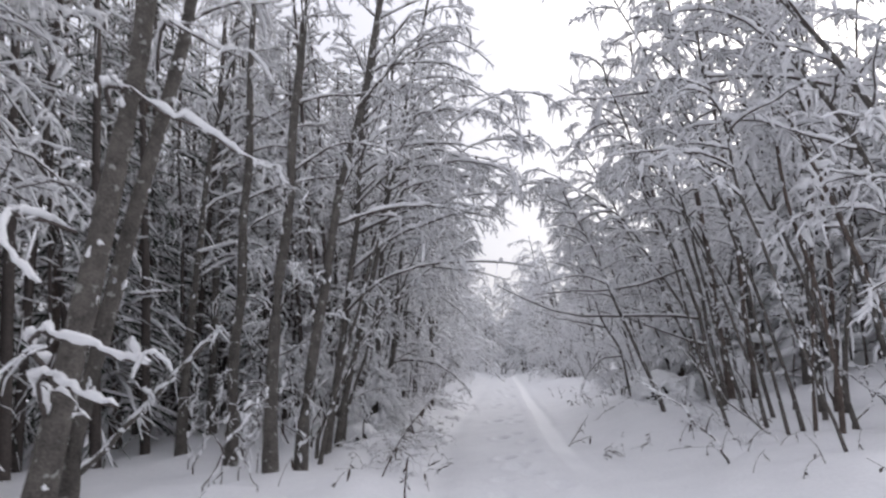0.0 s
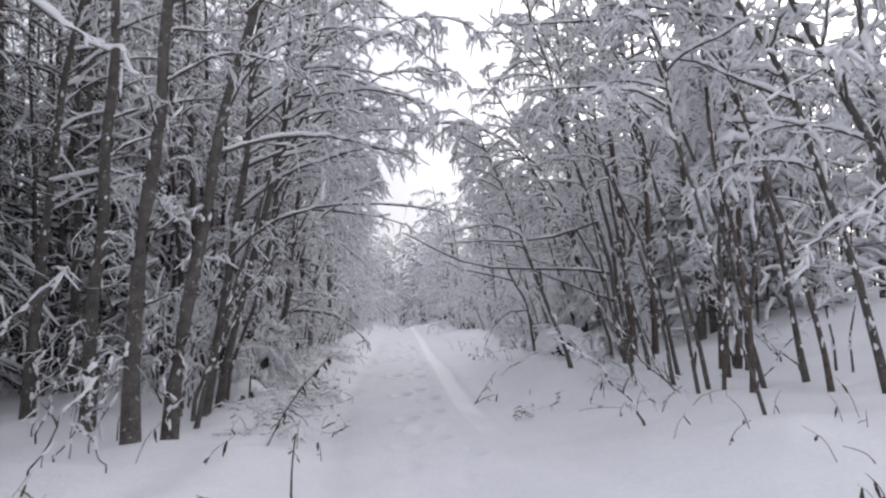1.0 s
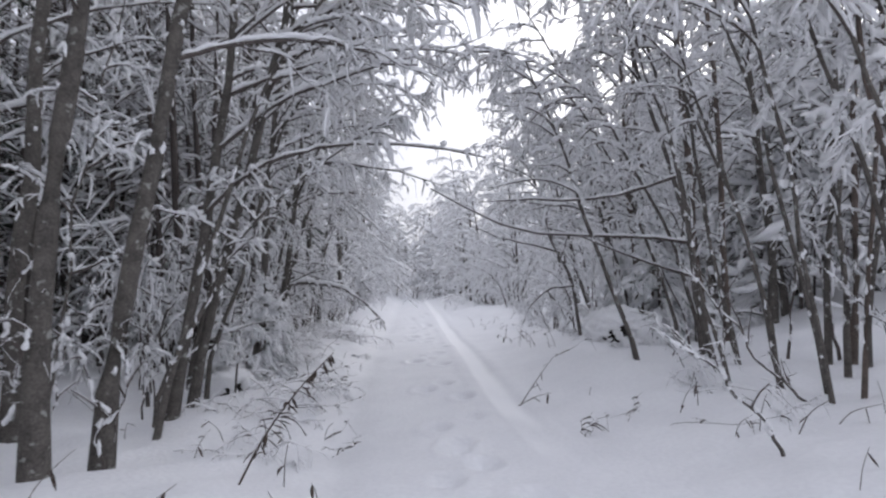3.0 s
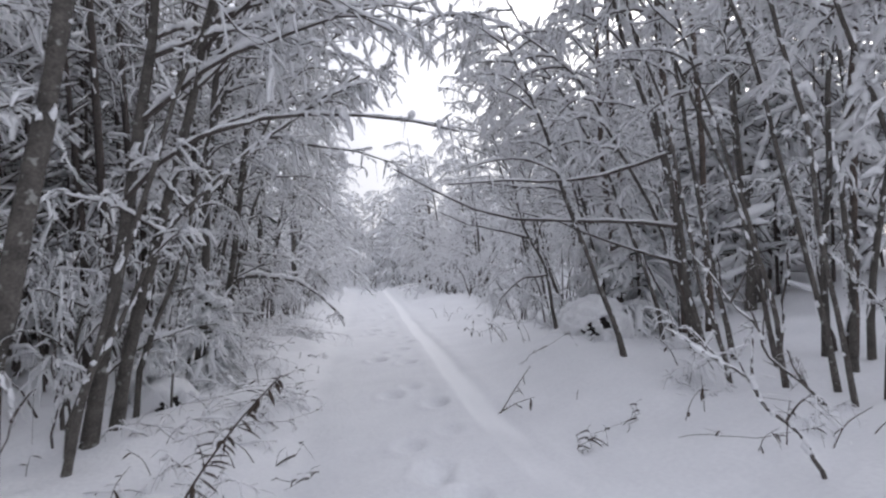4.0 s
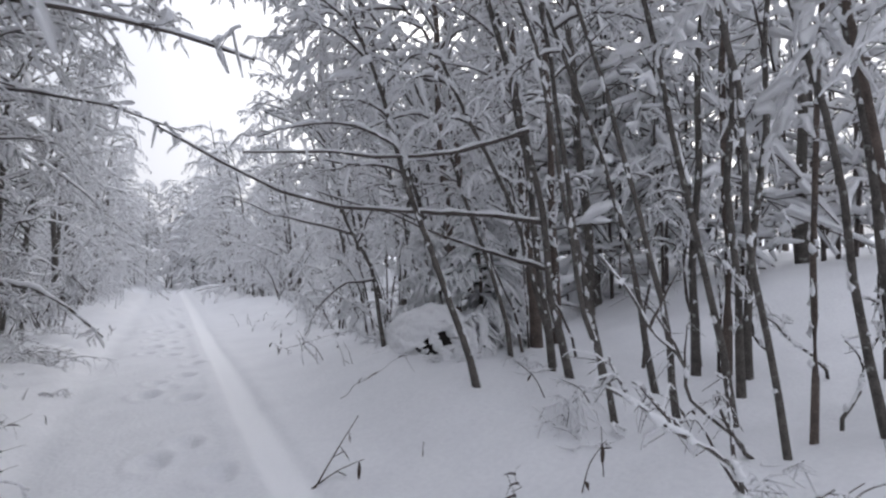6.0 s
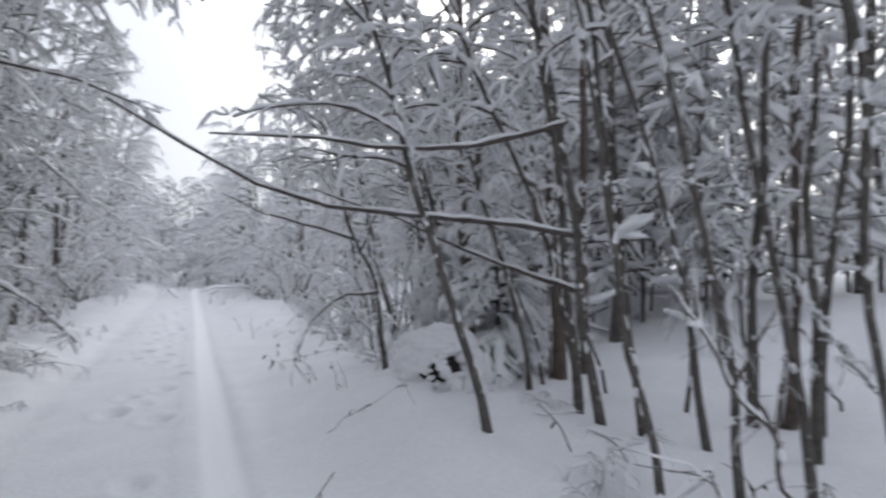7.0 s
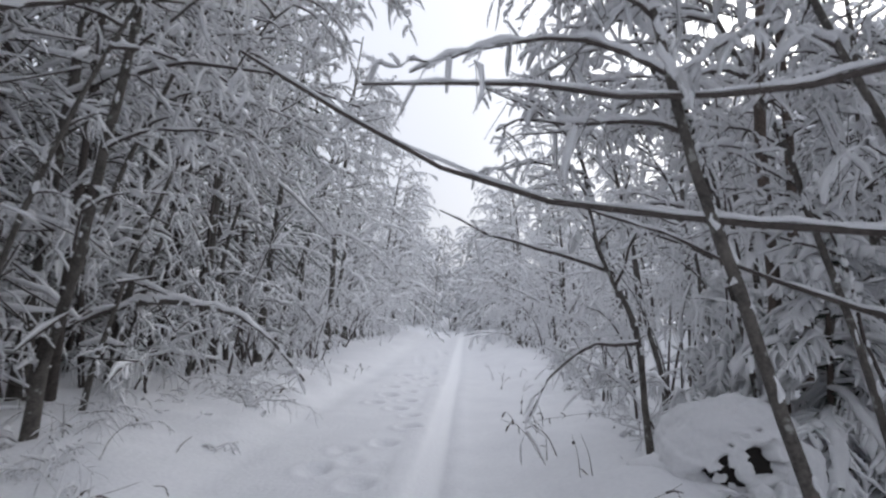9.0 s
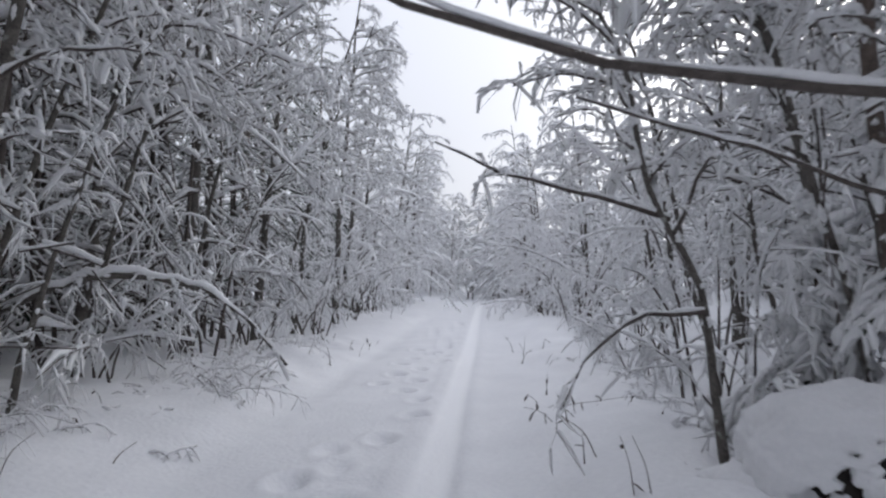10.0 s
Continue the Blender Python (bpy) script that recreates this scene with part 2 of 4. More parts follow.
# ---- trees ----
def leafless(name, rng, pts, r0, r1, n1=14, long=2.0, n2=7, n3=4, lo=0.3, side=None, limbs=(), load=1.0, lift=0.5, bark=BARK, split=True, label="", category="tree", group="", droop=0.4, fine=True, bare=1.0, ridge=1.0, pad=1.0):
    """A bare, snow-laden broadleaf tree along pts, which start at its foot."""
    root = new(name)
    foot = np.array(pts[0], float)
    root.location = foot
    Q = resample(np.array(pts, float) - foot, 16)
    Q[1:-1] += rng.normal(0, 0.045, (14, 3)) * [1, 1, 0.2]
    Q[1:-1] = (Q[:-2] + 2 * Q[1:-1] + Q[2:]) / 4
    Q[0, 2] -= 0.25
    R = np.linspace(r0, r1, 16) * 0.82
    R[0] *= 1.35
    R[1] *= 1.08
    b = Bunch()
    b.add(tubes(Q[None], R[None], 9))
    trunk = part("trunk", b.mesh("trunk", bark), root)
    # snow caught on the windward side and at the forks
    T = unit(np.gradient(Q, axis=0))
    m = int(44 * load)
    if m:
        s = rng.uniform(1, 13.8, m)
        i = s.astype(int)
        C = Q[i] + (Q[i + 1] - Q[i]) * (s - i)[:, None]
        az = rng.uniform(0, 6.28, m)
        C = C + np.stack([np.cos(az), np.sin(az), az * 0], 1) * (R[i] * 0.85)[:, None]
        E = C + T[i] * rng.uniform(0.03, 0.13, m)[:, None]
        P = np.stack([C, C * 0.7 + E * 0.3, C * 0.3 + E * 0.7, E], 1) + rng.normal(0, 0.006, (m, 4, 3))
        rr = np.stack([np.full(m, 0.004), rng.uniform(0.01, 0.03, m), rng.uniform(0.008, 0.022, m), np.full(m, 0.004)], 1)
        b = Bunch()
        b.add(tubes(P, rr, 5))
        part("trunk_snow", b.mesh("trunk_snow", SNOW), trunk, "small clumps of snow stuck to bark", "stuff")
    slope = np.sqrt(np.clip(1 - T[:, 2] ** 2, 0, 1))
    if slope.max() > 0.3 and load > 0:
        F = resample(Q, 40)
        wide = np.interp(np.linspace(0, 1, 40), np.linspace(0, 1, 16), ridge * np.clip(slope - 0.25, 0, 1) * (R * 0.8 + 0.018))
        C, S = snow_on(rng, F[None], np.interp(np.linspace(0, 1, 40), np.linspace(0, 1, 16), R)[None] * 0.6, wide[None], 0.08)
        S[0, 1:-1] = (S[0, :-2] + S[0, 1:-1] + S[0, 2:]) / 3
        b = Bunch()
        b.add(tubes(C, np.maximum(S, 0.001), 6, 1.0, 0.8))
        part("trunk_ridge", b.mesh("trunk_ridge", SNOW), trunk, "ridge of snow lying along the slanting trunk")
    # limbs
    O, D, s = along(rng, Q[None], n1, lo, 0.98)
    az = rng.uniform(0, 2 * np.pi, n1)
    if side is not None:
        az = np.where(rng.uniform(0, 1, n1) < 0.65, np.radians(side) + rng.normal(0, 0.6, n1), az)
    up = rng.uniform(lift - 0.3, lift + 0.35, n1)
    H = np.stack([np.cos(az) * np.cos(up), np.sin(az) * np.cos(up), np.sin(up)], 1)
    H = unit(H + D * 0.25)
    L = long * rng.uniform(0.55, 1.15, n1) * (1.15 - 0.6 * (s - lo) / (1 - lo))
    P1 = shoots(rng, O, H, L, 8, droop * rng.uniform(0.5, 1.3, n1), 0.2)
    extra = [resample(np.array(q, float) - foot, 8) for q in limbs]
    if extra:
        bend = np.random.default_rng(len(extra)).normal(0, 0.014, (len(extra), 8, 3))
        bend[:, 0] = 0
        P1 = np.concatenate([np.stack(extra) + bend, P1])
        L = np.r_[[np.linalg.norm(e[-1] - e[0]) for e in extra], L]
    n1 = len(P1)
    lr = 0.008 + 0.005 * L
    if extra:
        lr[:len(extra)] = 0.013 + 0.003 * L[:len(extra)]
    R1 = lr[:, None] * np.linspace(1, 0.3, 8)[None]
    F1 = np.stack([resample(p, 26) for p in P1]) if fine else P1
    kf = F1.shape[1]
    C1, S1 = snow_on(rng, F1, np.stack([np.interp(np.linspace(0, 1, kf), np.linspace(0, 1, 8), r) for r in R1]), (0.019 + 0.006 * np.minimum(L, 2.5))[:, None] * np.where((np.arange(n1) < len(extra))[:, None], pad * np.linspace(0.85, 0.25 if pad == 1.0 else 0.6, kf)[None], np.linspace(1.1, 0.9, kf)[None]) * load, 0.24)
    S1[:, 1:-1] = (S1[:, :-2] + 3 * S1[:, 1:-1] + S1[:, 2:]) / 5
    # branchlets and twigs
    O, D, s = along(rng, P1, n2, 0.18, 1.0)
    own2 = np.repeat(np.arange(n1), n2)
    keep = (own2 >= len(extra)) | (rng.uniform(0, 1, len(O)) < bare)
    O, D, s, own2 = O[keep], D[keep], s[keep], own2[keep]
    sgn = np.where(rng.uniform(0, 1, len(O)) < 0.5, -1.0, 1.0)
    S = unit(np.cross(D, [0.05, 0.02, 1.0])) * sgn[:, None]
    H = unit(D * 0.75 + S * rng.uniform(0.4, 0.9, len(O))[:, None] + rng.normal(0, 0.25, D.shape))
    L2 = np.where(np.arange(n1) < len(extra), np.minimum(L, 1.0), L)[own2] * rng.uniform(0.2, 0.42, len(O)) * (1.15 - 0.5 * s)
    k2 = 12 if fine else 8
    P2 = shoots(rng, O, H, L2, k2, 0.35 * rng.uniform(-0.2, 1.8, len(O)), 0.5)
    R2 = (0.0035 + 0.005 * L2)[:, None] * np.linspace(1, 0.35, k2)[None]
    C2, S2 = snow_on(rng, P2, R2, 0.0155 * load * rng.uniform(0.5, 1.35, (len(O), 1)), 0.3)
    O, D, s = along(rng, P2, n3, 0.15, 1.0)
    own3 = np.repeat(own2, n3)
    S = unit(np.cross(D, [0.05, 0.02, 1.0])) * np.where(rng.uniform(0, 1, len(O)) < 0.5, -1.0, 1.0)[:, None]
    H = unit(D * 0.45 + S * rng.uniform(0.2, 1.0, len(O))[:, None] + rng.normal(0, 0.55, D.shape) - [0, 0, 0.15])
    L3 = rng.uniform(0.05, 0.19, len(O))
    thin = 1.0 if load > 0.4 else 0.75
    R2 *= thin
    k3 = 3
    P3 = shoots(rng, O, H, L3, k3, 0.6 * rng.uniform(0.1, 1.6, len(O)), 0.5)
    R3 = np.full((len(O), 1), 0.0028 * thin) * np.linspace(1, 0.5, k3)[None]
    C3, S3 = clumps(rng, P3, 0.0175 * load * rng.uniform(0.5, 1.3, (len(O), 1)) * np.where(rng.uniform(0, 1, (len(O), 1)) < 0.14, 1.8, 1.0) * (rng.uniform(0, 1, (len(O), 1)) > 0.18))

    def bits(sel1, sel2, sel3):
        main, w, k = Bunch(), Bunch(), Bunch()
        main.add(tubes(P1[sel1], R1[sel1], 6 if fine else 4))
        w.add(tubes(P2[sel2][:, ::1 if fine else 5], R2[sel2][:, ::1 if fine else 5], 4 if fine else 3))
        if fine:
            w.add(tubes(P3[sel3][:, ::k3 - 1], R3[sel3][:, ::k3 - 1], 3))
        k.add(tubes(C1[sel1], S1[sel1], 5 if fine else 4, 1.0, 0.85))
        k.add(tubes(C2[sel2], S2[sel2], 4 if fine else 3, 1.0, 0.9))
        k.add(tubes(C3[sel3], S3[sel3], 3, 1.05, 0.95))
        return main, w, k
    if split:
        for i in range(n1):
            main, w, k = bits(np.arange(n1) == i, own2 == i, own3 == i)
            limb = part("limb", main.mesh("limb", TWIG), root)
            if np.any(own2 == i):
                part("twig_spray", w.mesh("twig_spray", TWIG), limb, "fine dark twigs", "stuff")
            if load > 0:
                part("limb_snow", k.mesh("limb_snow", SNOW), limb, "thick white snow lying on twigs", "stuff")
    else:
        main, w, k = bits(slice(None), slice(None), slice(None))
        w.add((np.concatenate(main.v), np.concatenate(main.f)))
        crown = part("crown", w.mesh("crown", TWIG), root, "", "stuff")
        part("crown_snow", k.mesh("crown_snow", SNOW), crown, "thick white snow lying on twigs", "stuff")
    return tagged(root, label or "bare alder tree with grey bark and snow-laden twigs", category, group)


def shrub(name, rng, stems, tall, spread, n2, n3, load=1.0, arch=0.5, toward=None, r0=0.018):
    """Many thin stems from one foot, bent over by snow."""
    root = new(name)
    az = rng.uniform(0, 6.28, stems)
    if toward is not None:
        az = np.radians(toward) + rng.normal(0, 0.9, stems)
    O = np.stack([rng.normal(0, 0.18, stems), rng.normal(0, 0.18, stems), np.full(stems, -0.2)], 1)
    lean = rng.uniform(0.1, spread, stems)
    D = unit(np.stack([np.cos(az) * lean, np.sin(az) * lean, np.ones(stems)], 1))
    L = tall * rng.uniform(0.6, 1.15, stems)
    k = 10
    t = np.linspace(0, 1, k)
    P = O[:, None] + D[:, None] * (L[:, None] * t)[..., None]
    out = np.stack([np.cos(az), np.sin(az), np.full(stems, -0.75)], 1)
    bend = arch * rng.uniform(0.3, 1.3, stems) * L
    P = P + out[:, None] * (bend[:, None] * t ** 2.6)[..., None]
    P = P + np.cumsum(rng.normal(0, 0.015, P.shape), axis=1)
    R = (r0 * rng.uniform(0.7, 1.4, stems))[:, None] * np.linspace(1, 0.25, k)[None]
    C, S = snow_on(rng, P, R, (0.03 * load) * np.linspace(0.0, 1.3, k)[None], 0.2)
    O, D, s = along(rng, P, n2, 0.48, 1.0)
    own = np.repeat(np.arange(stems), n2)
    H = unit(D * 0.7 + rng.normal(0, 0.55, D.shape))
    L2 = rng.uniform(0.3, 0.85, len(O)) * tall / 3.0
    P2 = shoots(rng, O, H, L2, 6, 0.6 * rng.uniform(0.2, 1.4, len(O)), 0.4)
    R2 = np.full((len(O), 1), 0.004) * np.linspace(1, 0.4, 6)[None]
    C2, S2 = snow_on(rng, P2, R2, 0.019 * load * rng.uniform(0.6, 1.3, (len(O), 1)), 0.2)
    O, D, s = along(rng, P2, n3, 0.2, 1.0)
    own3 = np.repeat(own, n3)
    H = unit(D * 0.6 + rng.normal(0, 0.5, D.shape) - [0, 0, 0.3])
    L3 = rng.uniform(0.06, 0.2, len(O))
    P3 = shoots(rng, O, H, L3, 3, 0.7 * rng.uniform(0.2, 1.5, len(O)), 0.45)
    R3 = np.full((len(O), 3), 0.004)
    C3, S3 = clumps(rng, P3, 0.016 * load * rng.uniform(0.5, 1.35, (len(O), 1)))
    for i in range(stems):
        w, kk = Bunch(), Bunch()
        main = Bunch()
        main.add(tubes(P[i:i + 1], R[i:i + 1], 5))
        w.add(tubes(P2[own == i], R2[own == i], 3))
        kk.add(tubes(C[i:i + 1], S[i:i + 1], 5))
        kk.add(tubes(C2[own == i], S2[own == i], 4))
        kk.add(tubes(C3[own3 == i], S3[own3 == i], 3))
        stem = part("stem", main.mesh("stem", TWIG), root)
        part("twig_spray", w.mesh("twig_spray", TWIG), stem, "fine dark twigs", "stuff")
        part("stem_snow", kk.mesh("stem_snow", SNOW), stem, "white snow caked on hanging twigs", "stuff")
    return tagged(root, "snow-bent willow shrub with many thin arching stems", "shrub", "shrubs along the trail")


def spruce(name, rng, tall, wide, load=1.0, whorls=16, first=0.08, fan=6, label="", fine=False):
    """A spruce: a straight trunk with whorls of drooping boughs, dark needles below and snow above."""
    root = new(name)
    Q = np.stack([np.zeros(8), np.zeros(8), np.linspace(-0.3, tall, 8)], 1) + rng.normal(0, 0.015, (8, 3)) * [1, 1, 0]
    b = Bunch()
    b.add(tubes(Q[None], np.linspace(0.007 * tall + 0.02, 0.01, 8)[None], 7))
    part("trunk", b.mesh("trunk", RUSTY), root)
    h = np.repeat(np.linspace(first, 0.97, whorls), 5)
    n = len(h)
    h = np.clip(h + rng.normal(0, 0.012, n), 0.02, 0.985)
    az = rng.uniform(0, 6.28, n)
    L = wide * (1.02 - h) ** 0.8 * rng.uniform(0.7, 1.15, n) + 0.12
    up = rng.uniform(-0.25, 0.25, n) + 0.4 * (h - 0.3)
    O = np.stack([az * 0, az * 0, h * tall], 1)
    D = np.stack([np.cos(az) * np.cos(up), np.sin(az) * np.cos(up), np.sin(up)], 1)
    P = shoots(rng, O, D, L, 6, 0.45 * rng.uniform(0.4, 1.4, n), 0.12)
    w, g, k = Bunch(), Bunch(), Bunch()
    g.add(tubes(P, (0.016 + 0.014 * L)[:, None] * np.linspace(0.5, 0.7, 6)[None], 3))
    C, S = snow_on(rng, P, 0.02, (0.035 + 0.02 * L)[:, None] * np.linspace(0.8, 1.0, 6)[None] * load * (0.6 if fine else 1.0), 0.15)
    k.add(tubes(C, S, 6 if fine else 4, 1.2, 0.7))
    O, T, s = along(rng, P, 2 * fan, 0.15, 1.0)
    sgn = np.tile([-1.0, 1.0], len(O) // 2)
    S2 = unit(np.cross(T, [0, 0, 1.0])) * sgn[:, None]
    H = unit(T * 0.7 + S2 * 0.8 + rng.normal(0, 0.2, T.shape) - [0, 0, 0.15])
    L2 = np.repeat(L, 2 * fan) * 0.36 * (1.1 - 0.6 * s) * rng.uniform(0.6, 1.3, len(O)) + 0.05
    k2 = 4 if fine else 3
    L2 = L2 * (0.75 if fine else 0.62)
    P2 = shoots(rng, O, H, L2, k2, 0.6 * rng.uniform(0.3, 1.5, len(O)), 0.3)
    g.add(tubes(P2, np.full((len(O), 1), 0.006 + (0.0055 if fine else 0.002) * wide) * np.interp(np.linspace(0, 1, k2), [0, 0.5, 1], [0.8, 1.0, 0.3])[None], 3, 1.2, 0.8))
    C2, R2 = clumps(rng, P2, (0.017 if fine else 0.02) * load * rng.uniform(0.4, 1.3, (len(O), 1)))
    k.add(tubes(C2, R2, 5 if fine else 3, 1.2, 0.8))
    bough = part("crown", g.mesh("crown", NEEDLE), root, "dark green needle boughs", "stuff")
    part("bough_snow", k.mesh("bough_snow", SNOW), bough, "white snow lying on boughs", "stuff")
    return tagged(root, label or "dark green spruce with drooping snow-covered boughs", "spruce tree", "spruces of the forest")


def on_ground(x, y, dz=0.0):
    return (x, y, float(height(x, y)) + dz)


def up_from(x, y, *pts):
    """A trunk line from the ground at x, y through (x, z) points in the plane across the trail, carried on to the last."""
    return [on_ground(x, y)] + [(px, y + 0.04 * pz, pz) for px, pz in pts]


def far_wood(name, rng, spots, tall, load, twigs, label, reach_out=0.3, grain=1.0):
    """Distant trees, too many and too small to count: trunks, twigs and the snow on them."""
    root = new(name)
    w, k = Bunch(), Bunch()
    n = len(spots)
    base = np.array([(x, y, float(height(x, y)) - 0.3) for x, y in spots])
    h = tall * rng.uniform(0.65, 1.2, n)
    lean = rng.normal(0, 0.05, (n, 3)) * [1, 1, 0]
    s = np.linspace(0, 1, 5)
    P = base[:, None] + (np.array([0, 0, 1.0]) + lean)[:, None] * (h[:, None] * s)[..., None] + rng.normal(0, 0.06, (n, 5, 3))
    w.add(tubes(P, (0.0065 * h)[:, None] * np.linspace(1, 0.2, 5)[None], 4))
    O, D, f = along(rng, P, twigs, 0.06, 1.0)
    az = rng.uniform(0, 6.28, len(O))
    reach = rng.uniform(0, 1, len(O)) ** 0.7 * np.repeat(h, twigs) * reach_out * (1.15 - f)
    out = np.stack([np.cos(az), np.sin(az), np.full(len(O), 0.25)], 1)
    O = O + out * reach[:, None]
    H = unit(out + rng.normal(0, 0.5, out.shape) - [0, 0, 0.35])
    L = rng.uniform(0.35, 1.0, len(O)) * grain
    Q = shoots(rng, O - H * (L * 0.5)[:, None], H, L, 3, 0.4 * rng.uniform(0, 1.4, len(O)), 0.3)
    w.add(tubes(Q[:, ::2], np.full((len(O), 2), 0.012 * grain), 3))
    C, S = snow_on(rng, Q, 0.01, 0.04 * grain * load * rng.uniform(0.5, 1.5, (len(O), 1)), 0.1)
    k.add(tubes(C, S, 3))
    part("crown", w.mesh("crown", TWIG), root, "", "stuff")
    part("crown_snow", k.mesh("crown_snow", SNOW), root, "white snow on distant twigs", "stuff")
    return tagged(root, label, "woods", kind="stuff")

# ---- the trees nearest the trail, on its left bank ----
def gen(seed):
    return np.random.default_rng(seed)


LEFT = "alders on the left bank"
RIGHT = "alders on the right bank"
leafless("alder_tree", gen(1), up_from(-2.8, 4.3, (-2.65, 0.8), (-2.43, 2.06), (-2.27, 3.04), (-2.1, 4.1), (-1.5, 7.5)), 0.125, 0.05, 11, 1.7, 5, 3, 0.5, 0,
         [[(-2.3, 4.3, 3.3), (-2.1, 3.8, 3.3), (-1.88, 3.8, 3.15), (-1.6, 3.9, 2.95), (-1.21, 4.3, 2.81)],
          [(-2.6, 4.2, 1.5), (-2.5, 3.8, 1.72), (-2.1, 3.5, 1.64), (-1.56, 3.4, 1.46)],
          [(-2.65, 4.3, 1.2), (-2.5, 3.9, 1.5), (-2.14, 3.6, 1.37), (-1.73, 3.4, 1.26)],
          [(-2.5, 4.3, 2.4), (-2.7, 3.9, 2.5), (-2.39, 3.4, 2.16), (-2.17, 3.4, 1.93)]], 0.95, bare=0.35, pad=1.9, group=LEFT,
         label="thick mossy alder trunk with snow-capped low branches")
leafless("alder_tree", gen(2), up_from(-2.78, 4.7, (-2.52, 1.86), (-2.25, 3.0), (-2.02, 4.0), (-1.3, 7.5)), 0.09, 0.04, 12, 1.8, 6, 4, 0.5, 10,
         [[(-2.1, 4.6, 3.7), (-1.89, 4.2, 3.95), (-1.73, 4.2, 3.76), (-1.33, 4.2, 3.55)]], 0.9, bare=0.4, pad=1.7, group=LEFT)
leafless("alder_tree", gen(3), up_from(-3.13, 9.4, (-3.04, 2.26), (-2.95, 4.03), (-2.89, 5.5), (-2.7, 9.0)), 0.105, 0.04, 12, 1.7, 6, 4, 0.35, 0, load=0.7, group=LEFT)
leafless("alder_tree", gen(4), up_from(-2.06, 7.5, (-1.99, 2.33), (-1.84, 3.43), (-1.75, 4.58), (-1.3, 8.5)), 0.095, 0.04, 12, 1.6, 6, 4, 0.35, 0, load=0.7, group=LEFT,
         label="straight alder trunk with lichen and snow clumps")
leafless("alder_tree", gen(5), up_from(-1.84, 7.95, (-1.54, 2.38), (-1.3, 3.27), (-0.96, 4.83), (-0.1, 8.5)), 0.09, 0.035, 14, 2.0, 6, 4, 0.35, 0,
         [[(-1.0, 7.95, 4.7), (-0.3, 8.0, 5.5), (0.4, 8.0, 5.7), (0.85, 8.0, 5.2)]], load=0.75, group=LEFT,
         label="leaning alder with smooth grey bark and snowy twigs")
leafless("alder_tree", gen(6), up_from(-1.9, 9.85, (-1.62, 1.7), (-1.45, 2.6), (-1.3, 3.8), (-1.03, 5.82), (-0.6, 8.5)), 0.075, 0.03, 15, 2.2, 6, 4, 0.32, 0,
         [[(-1.5, 9.8, 2.2), (-1.07, 9.5, 2.6), (-0.45, 9.5, 2.84), (0.22, 9.5, 2.88), (0.84, 9.6, 2.83), (1.35, 9.7, 2.75)],
          [(-1.28, 9.85, 3.9), (-0.5, 9.9, 4.6), (0.3, 9.9, 4.75), (0.9, 9.9, 4.3)], [(-1.1, 9.85, 5.3), (-0.3, 9.9, 6.0), (0.5, 9.9, 6.0), (1.0, 9.9, 5.6)]], group=LEFT)
leafless("alder_tree", gen(7), up_from(-1.78, 10.2, (-1.5, 1.3), (-1.2, 2.5), (-0.9, 3.6), (-0.46, 5.5), (0.1, 8.0)), 0.065, 0.025, 15, 2.3, 7, 4, 0.36, 0,
         [[(-0.9, 10.2, 3.6), (0.0, 10.3, 4.6), (0.7, 10.4, 4.9), (1.25, 10.4, 4.4)], [(-0.55, 10.2, 5.1), (0.3, 10.2, 5.8), (0.9, 10.2, 5.8), (1.3, 10.3, 5.3)]], group=LEFT)
leafless("alder_sapling", gen(8), [on_ground(-2.0, 9.75), (-1.47, 9.8, 1.56), (-0.91, 9.8, 2.24), (-0.48, 9.8, 2.56), (-0.04, 9.8, 2.98), (0.5, 9.9, 3.3)], 0.032, 0.01, 9, 1.0, 5, 3, 0.35, 0, group=LEFT,
         label="thin slanting alder sapling under a line of snow")
leafless("alder_tree", gen(9), up_from(-1.43, 12.6, (-1.31, 1.71), (-1.19, 3.52), (-1.04, 4.55), (-0.7, 8.5)), 0.07, 0.03, 16, 2.3, 7, 4, 0.38, 0,
         [[(-1.15, 12.6, 3.6), (-0.2, 12.6, 4.7), (0.6, 12.6, 4.95), (1.25, 12.6, 4.4)]], group=LEFT)
leafless("alder_tree", gen(10), up_from(-1.37, 14.1, (-1.11, 1.97), (-0.86, 3.48), (-0.79, 4.16), (-0.4, 8.0)), 0.07, 0.03, 13, 1.8, 7, 4, 0.42, 0,
         [[(-1.12, 14.1, 1.9), (-1.02, 14.0, 2.35), (-0.6, 14.0, 2.45), (-0.17, 14.0, 2.39)],
          [(-0.95, 14.1, 2.8), (-0.5, 14.0, 2.98), (-0.1, 14.0, 3.0), (0.3, 14.0, 2.92)],
          [(-0.7, 14.1, 3.5), (0.1, 13.2, 3.31), (0.51, 13.0, 3.22), (1.0, 13.0, 3.12), (1.38, 13.0, 2.96)]], group=LEFT,
         label="slim brown alder leaning over the trail, snow on boughs")
leafless("bent_birch", gen(11), [on_ground(-3.6, 16.4), (-2.9, 16.3, 0.75), (-2.0, 16.2, 1.3), (-1.11, 16.2, 1.54), (-0.25, 16.2, 1.42), (0.3, 16.2, 1.0), (0.58, 16.2, 0.62)], 0.058, 0.018, 8, 0.36, 3, 3, 0.35, None, load=1.0, lift=-0.2, ridge=1.7,
         label="young birch bent into an arch by snow", category="birch", droop=0.9)
